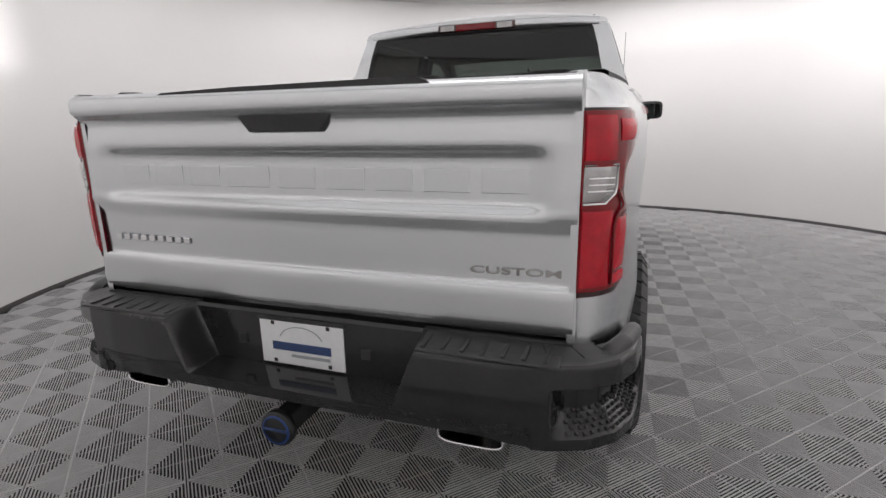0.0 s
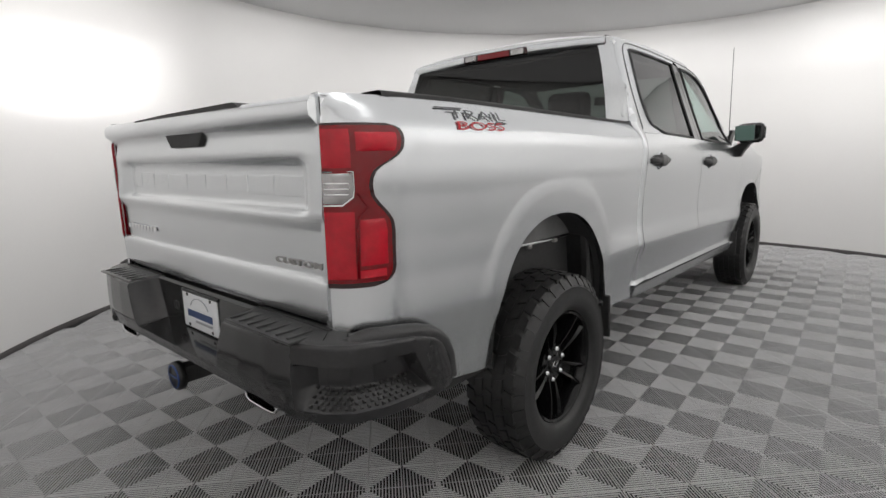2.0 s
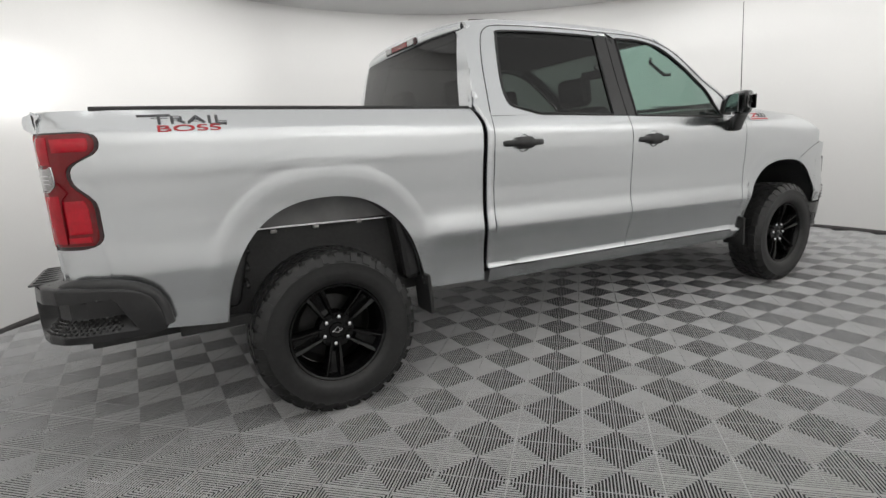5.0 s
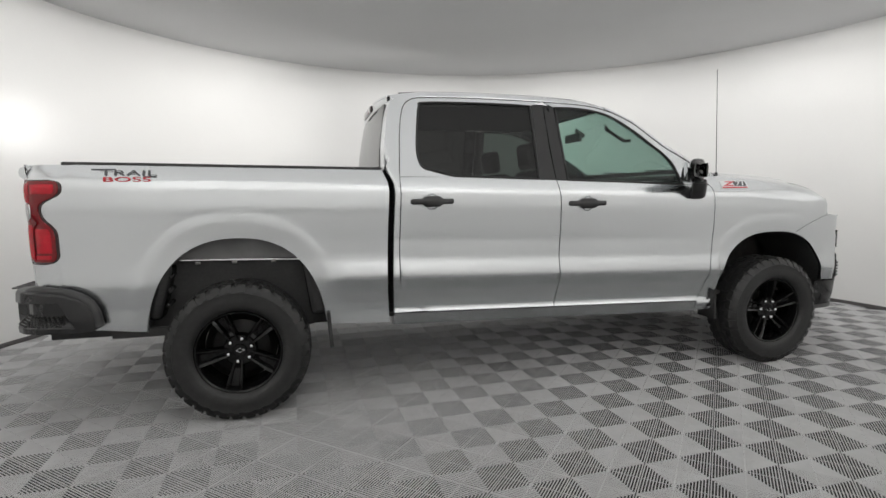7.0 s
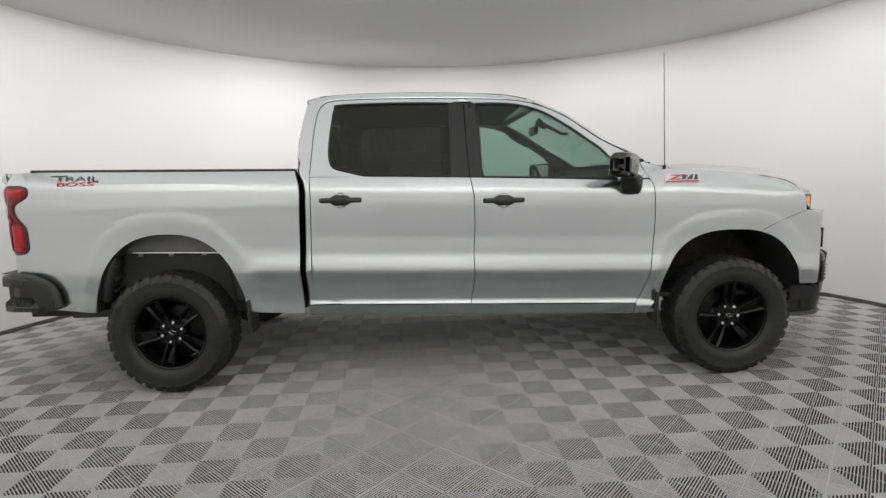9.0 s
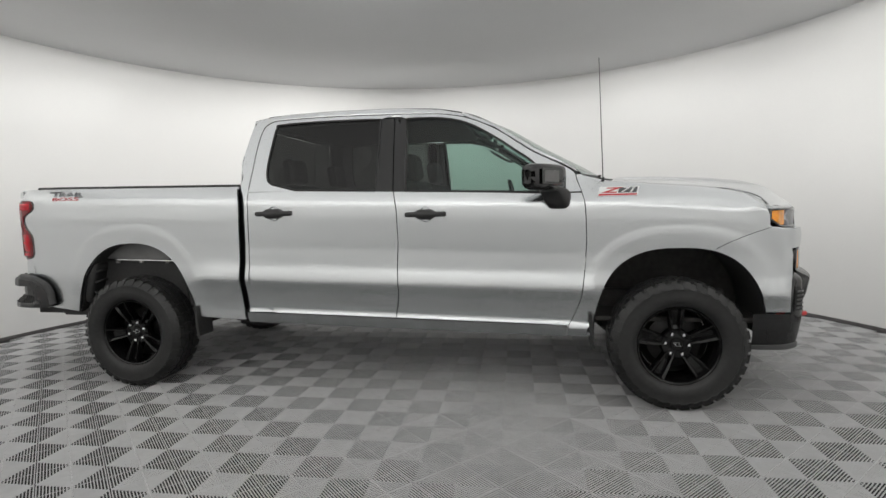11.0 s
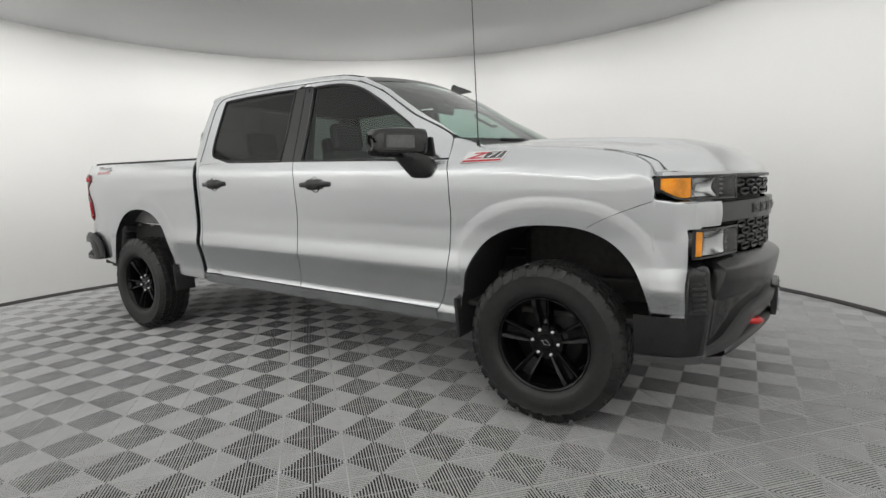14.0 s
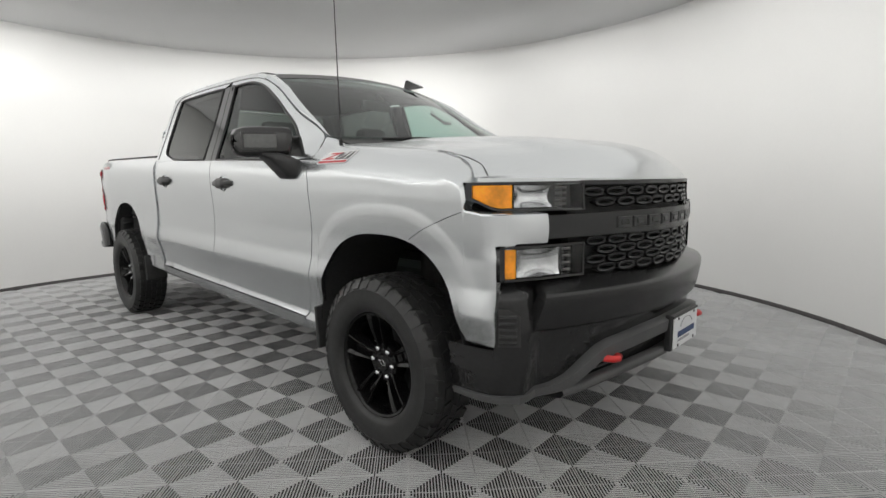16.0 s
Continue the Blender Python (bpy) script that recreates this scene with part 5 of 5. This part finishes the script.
part("plate_bracket", box_bm((0.03, 0.31, 0.165), (4.706, 0.055, 0.540), 0.006), SATIN, fb, "black plate bracket")
plate(fb, (4.726, 0.055, 0.540), 1)

# --- mirrors, antennas ---
for m, s in (((lambda p: p), -1), (mirrored, 1)):
    g = []
    for t, sx, sz, dx, dz in ((0.0, 0.030, 0.050, 0.02, 0.01), (0.012, 0.052, 0.074, 0.012, 0.004), (0.04, 0.060, 0.083, 0.0, 0.0), (0.12, 0.062, 0.085, -0.005, 0.0), (0.20, 0.058, 0.082, -0.015, 0.0), (0.228, 0.046, 0.070, -0.022, 0.0), (0.238, 0.020, 0.045, -0.028, 0.0)):
        row = []
        for k in range(24):
            a = 2 * math.pi * k / 24
            c, e = math.cos(a), math.sin(a)
            row.append((3.035 + dx - 0.60 * t + sx * math.copysign(abs(c) ** 0.55, c), -(0.945 + 0.92 * t), 1.432 + dz + 0.94 * sz * math.copysign(abs(e) ** 0.5, e)))
        row.append(row[0])
        g.append(row)
    v, f = sheet(g)
    f.append(tuple(range(6 * 25, 6 * 25 + 24)))
    f.append(tuple(range(0, 24)))
    mr = raw("wing_mirror", *m((v, f)), BLACK, truck, "black folding wing mirror")
    ring = []
    for x, w, y, z, h in ((3.072, 0.046, 0.915, 1.290, 0.045), (3.064, 0.056, 0.945, 1.292, 0.054), (3.046, 0.062, 0.98, 1.302, 0.060), (3.018, 0.062, 1.01, 1.332, 0.044), (2.990, 0.056, 1.05, 1.358, 0.018), (2.970, 0.044, 1.08, 1.366, 0.008)):
        ring.append([])
        for k in range(25):
            c, e = math.cos(2 * math.pi * k / 24), math.sin(2 * math.pi * k / 24)
            ring[-1].append((x + w * math.copysign(abs(c) ** 0.45, c) + 0.2 * h * e, -y, z + h * math.copysign(abs(e) ** 0.6, e)))
    v, f = sheet(ring)
    raw("mirror_arm", *m((v, f + [tuple(range(24)), tuple(range(125, 149))])), SATIN, mr, "black mirror arm")
    part("cap_panel", box_bm((0.010, 0.160, 0.070), (3.004, s * 1.082, 1.434), 0.004, pose(0, 0, 0, 0, 0, s * 33)), CAPSHEEN, mr, "gloss black mirror cap panel, its wall reflection coloured in as grey")
    part("cap_surround", box_bm((0.008, 0.186, 0.094), (3.000, s * 1.080, 1.434), 0.003, pose(0, 0, 0, 0, 0, s * 33)), BLACK, mr)
    part("mirror_glass", box_bm((0.004, 0.19, 0.118), (2.896, s * 1.020, 1.432), 0.0015, pose(0, 0, 0, 0, 0, s * 33)), MIRROR, mr, "mirror glass")
    part("mirror_foot", box_bm((0.13, 0.02, 0.12), (3.03, s * 0.895, 1.405), 0.01, pose(0, 0, 0, s * -12, 0, 0)), SATIN, mr)
raw("aerial", *join(tube([(3.327, -0.818, 1.375), (3.325, -0.815, 1.43)], 0.010, 8), tube([(3.325, -0.815, 1.43), (3.300, -0.808, 2.165)], [0.0032, 0.002], 6)), SATIN, truck, "thin black mast aerial")
part("roof_fin", prism([(2.45 + a, 0.482, 1.914 + 1.1 * b) for a, b in ((-0.085, 0.0), (-0.080, 0.03), (-0.066, 0.066), (-0.045, 0.070), (0.0, 0.050), (0.05, 0.034), (0.10, 0.012), (0.105, 0.0))], (0, 0.036, 0), 0.008), BLACK, truck, "black roof fin aerial")

# --- decals ---


def wrap(ob, out=0.0015, s=-1):
    bm = bmesh.new()
    bm.from_mesh(ob.data)
    bmesh.ops.triangulate(bm, faces=bm.faces)
    for n in range(3):
        long = [e for e in bm.edges if e.calc_length() > 0.012]
        if long:
            bmesh.ops.subdivide_edges(bm, edges=long, cuts=1)
            bmesh.ops.triangulate(bm, faces=bm.faces)
    bm.to_mesh(ob.data)
    bm.free()
    for v in ob.data.vertices:
        v.co.y = s * (side_y(v.co.x, v.co.z) + out + (0.0008 if s * v.co.y > 5 else 0))
    return ob


for s in (-1, 1):
    def flat(x, z):
        m = Matrix.Translation((x, s * 0.95, z)) @ SIDEWAYS
        return m if s < 0 else Matrix.Translation((x, 0.95, z)) @ Matrix(((-1, 0, 0, 0), (0, 0, 1, 0), (0, 1, 0, 0), (0, 0, 0, 1)))

    wrap(writing("decal", "TRAIL", 0.041, DECALBLK, bed_r if s < 0 else bed_l, flat(-0.515, 1.421), 0, 2.65, "dark decal letters"), 0.0062, s)
    wrap(writing("decal", "BOSS", 0.036, DECALRED, bed_r if s < 0 else bed_l, flat(-0.520, 1.386), 0, 2.95, "red decal letters"), 0.0042, s)
    fen = fen_r if s < 0 else fen_l
    for x0, x1, z0, z1, mt in ((-0.70, -0.58, 1.439, 1.444, DECALBLK), (-0.44, -0.375, 1.398, 1.403, DECALBLK)):
        raw("decal_bar", *(mirrored if s > 0 else (lambda p: p))(sheet([[on_side(lerp(x0, x1, a / 6), lerp(z0, z1, b), 0.004) for b in (0, 1)] for a in range(7)], flip=True)), mt, bed_r if s < 0 else bed_l)
    lean = lambda x0, x1, z0, z1, out: sheet([[on_side(lerp(x0, x1, a / 12) + 0.45 * (lerp(z0, z1, b / 6) - 1.31), lerp(z0, z1, b / 6), out) for b in range(7)] for a in range(13)], flip=True)  # noqa: E731
    m = mirrored if s > 0 else (lambda p: p)
    raw("badge_plate", *m(lean(3.275, 3.512, 1.310, 1.370, 0.003)), WHITE, fen, "silver white badge plate")
    raw("badge_field", *m(lean(3.283, 3.505, 1.315, 1.3245, 0.0042)), DECALRED, fen)
    raw("badge_field", *m(lean(3.392, 3.500, 1.330, 1.365, 0.0042)), DECALBLK, fen)
    wrap(writing("badge", "Z", 0.044, DECALRED, fen, flat(3.350, 1.345), 0, 2.9, "red badge letter", 0.40, 0.03), 0.006, s)
    wrap(writing("badge", "71", 0.040, CHROME, fen, flat(3.458, 1.347), 0, 2.1, "chrome badge numerals", 0.40, 0.02), 0.006, s)

# --- wheel housings, mud flaps, underbody ---


def housing(n, y0, y1):
    cx, a, b, p = ARCHES[n]
    g = []
    for k in range(41):
        t = math.pi * (1 - k / 40)
        c, e = math.cos(t), math.sin(t)
        r = 1.0 / (abs(c) ** p + abs(e) ** p) ** (1 / p)
        x, z = cx + a * 1.004 * r * c, 0.41 + b * 1.004 * r * e
        z = max(z, 0.545 if n == 0 else 0.44)
        g.append([(x, -y, z) for y in (y0, lerp(y0, y1, 0.5), y1)])
    return sheet(g)


for s, hs in zip((-1, 1), both("wheel_housing", housing(0, 0.938, 0.50), MATTE, "dark inner rear wheel housing")):
    part("inner_panel", box_bm((0.80, 0.012, 0.16), (0.02, s * 0.80, 1.00), 0.003), GALV, hs, "grey inner bed panel")
    part("pinch_flange", box_bm((0.86, 0.022, 0.010), (0.02, s * 0.806, 0.918), 0.002, pose(0, 0, 0, 0, 1.5, 0)), CHROME, hs, "bare metal seam flange")
    for x in (-0.22, -0.02, 0.20):
        part("clip", box_bm((0.03, 0.02, 0.018), (x, s * 0.812, 0.906), 0.006), STEEL, hs)
    part("liner", box_bm((0.10, 0.30, 0.42), (0.43, s * 0.74, 0.78), 0.03, pose(0, 0, 0, 0, -8, 0)), LINERBLK, hs, "black moulded splash liner")
    part("liner", box_bm((0.09, 0.26, 0.34), (-0.415, s * 0.77, 0.76), 0.04, pose(0, 0, 0, 0, 14, 0), 3), LINERBLK, hs, "black moulded splash liner", True)
    for z in (0.68, 0.76, 0.84):
        raw("liner_rib", *tube([(-0.36 - 0.10 * (0.8 - z), s * 0.885, z), (-0.355 - 0.10 * (0.8 - z), s * 0.80, z + 0.01), (-0.36, s * 0.66, z + 0.01)], 0.012, 8), LINERBLK, hs)
both("wheel_housing", housing(1, 0.930, 0.45), MATTE, "black front wheel housing")
for s in (-1, 1):
    for x, z, h in ((0.515, 0.49, 0.22), (3.245, 0.475, 0.22)):
        part("mud_flap", box_bm((0.022, 0.17, h), (x, s * 0.872, z), 0.007, pose(0, 0, 0, 0, -4, 0)), MATTE, truck, "black moulded mud flap")
    part("frame_rail", box_bm((5.1, 0.08, 0.14), (1.6, s * 0.46, 0.60), 0.01), FRAME, truck, "dark steel frame rail")
    raw("leaf_spring", *tube([(-0.72, s * 0.56, 0.58), (-0.4, s * 0.56, 0.47), (0, s * 0.56, 0.43), (0.4, s * 0.56, 0.46), (0.78, s * 0.56, 0.57)], 0.026, 6), FRAME, truck)
    raw("shock_absorber", *tube([(-0.16, s * 0.62, 0.44), (-0.30, s * 0.56, 0.90)], 0.030, 10), STEEL, truck)
    part("bracket", box_bm((0.10, 0.05, 0.10), (0.06, s * 0.66, 0.86), 0.01), RUST, truck, "rusty mounting bracket")
    raw("brake_line", *tube([(-0.52, s * 0.70, 0.66), (-0.30, s * 0.70, 0.63)], 0.008, 6), STEEL, truck)
    part("bed_skirt", box_bm((0.30, 0.04, 0.05), (-0.52, s * 0.86, 0.53), 0.008), MATTE, truck)
raw("rear_axle", *join(tube([(0, -0.75, 0.407), (0, -0.15, 0.407), (0, -0.13, 0.407), (0, 0.13, 0.407), (0, 0.15, 0.407), (0, 0.75, 0.407)], [0.045, 0.045, 0.13, 0.13, 0.045, 0.045], 14)), FRAME, truck, "dark rear axle with differential")
raw("front_axle", *tube([(3.748, -0.75, 0.407), (3.748, 0.75, 0.407)], 0.035, 10), FRAME, truck)
part("cab_floor", box_bm((3.45, 1.72, 0.03), (2.55, 0, 0.54), 0.01), FRAME, truck, "dark underbody")
part("fuel_tank", box_bm((1.25, 0.38, 0.22), (1.45, 0.40, 0.50), 0.05), MATTE, truck)
part("gearbox", box_bm((1.1, 0.36, 0.28), (2.9, 0, 0.52), 0.06), FRAME, truck)
part("engine_block", box_bm((0.95, 0.72, 0.62), (3.85, 0, 0.85), 0.06), FRAME, truck)
raw("exhaust_pipe", *tube([(2.6, -0.30, 0.45), (1.2, -0.32, 0.46), (0.4, -0.35, 0.50), (-0.5, -0.54, 0.53), (-1.0, -0.55, 0.55)], 0.036, 10), STEEL, truck)

# --- cabin ---
part("headliner", box_bm((1.35, 1.26, 0.02), (1.72, 0, 1.858), 0.008), LINER, truck, "grey headliner")
part("dashboard", box_bm((0.42, 1.50, 0.30), (3.02, 0, 1.22), 0.06), DASH, truck, "dark dashboard")
part("dash_top", box_bm((0.30, 1.50, 0.06), (3.17, 0, 1.385), 0.02), DASH, truck)
for y, w in ((-0.42, 0.50), (0.42, 0.50)):
    for x in (2.12, 1.18):
        seat = part("seat", box_bm((0.52, w, 0.16), (x + 0.24, y, 0.86), 0.05), SEAT, truck, "dark cloth seat")
        part("backrest", box_bm((0.14, w, 0.62), (x - 0.02, y, 1.15), 0.05, pose(0, 0, 0, 0, -12, 0)), SEAT, seat)
        part("headrest", box_bm((0.10, 0.27, 0.19), (x - 0.11, y, 1.56), 0.04, pose(0, 0, 0, 0, -8, 0)), SEAT, seat)
        for q in (-0.06, 0.06):
            raw("headrest_post", *tube([(x - 0.10, y + q, 1.40), (x - 0.11, y + q, 1.50)], 0.006, 6), STEEL, seat)
ring = [(2.72 + 0.075 * math.sin(a) * -0.55, 0.42 + 0.185 * math.cos(a), 1.31 + 0.185 * math.sin(a) * 0.88) for a in np.linspace(0, 2 * math.pi, 33)]
wheel_ring = raw("steering_wheel", *tube(ring, 0.016, 8, False), DASH, truck, "dark steering wheel")
part("spoke", box_bm((0.04, 0.34, 0.05), (2.73, 0.42, 1.30), 0.015), DASH, wheel_ring)
part("column", box_bm((0.30, 0.09, 0.09), (2.90, 0.42, 1.26), 0.02, pose(0, 0, 0, 0, 18, 0)), DASH, wheel_ring)
rv = part("rear_view_mirror", box_bm((0.03, 0.25, 0.065), (2.60, 0.0, 1.735), 0.012), SATIN, truck, "dark rear-view mirror")
part("stalk", box_bm((0.10, 0.02, 0.03), (2.66, 0, 1.775), 0.006, pose(0, 0, 0, 0, 30, 0)), SATIN, rv)
for s in (-1, 1):
    raw("grab_strap", *tube([(2.70, s * 0.67, 1.66), (2.66, s * 0.645, 1.66), (2.52, s * 0.635, 1.735), (2.50, s * 0.66, 1.755)], 0.011, 6), DASH, truck)
    raw("inner_pillar", *tube([(2.02, s * 0.83, 1.30), (2.0, s * 0.72, 1.84)], 0.035, 6), DASH, truck)
    part("door_card", box_bm((2.05, 0.02, 0.78), (2.06, s * 0.862, 0.97), 0.008), DASH, truck, "dark inner door panel")

# the cab's upper part stands a little higher than its side outlines
for ob in truck.children_recursive:
    if ob.name.split(".")[0] not in ("aerial", "tyre", "tread", "wheel", "spoke"):
        for v in ob.data.vertices:
            v.co.z += 0.018 * float(smooth01(v.co.z, 1.58, 1.84))

tiles()
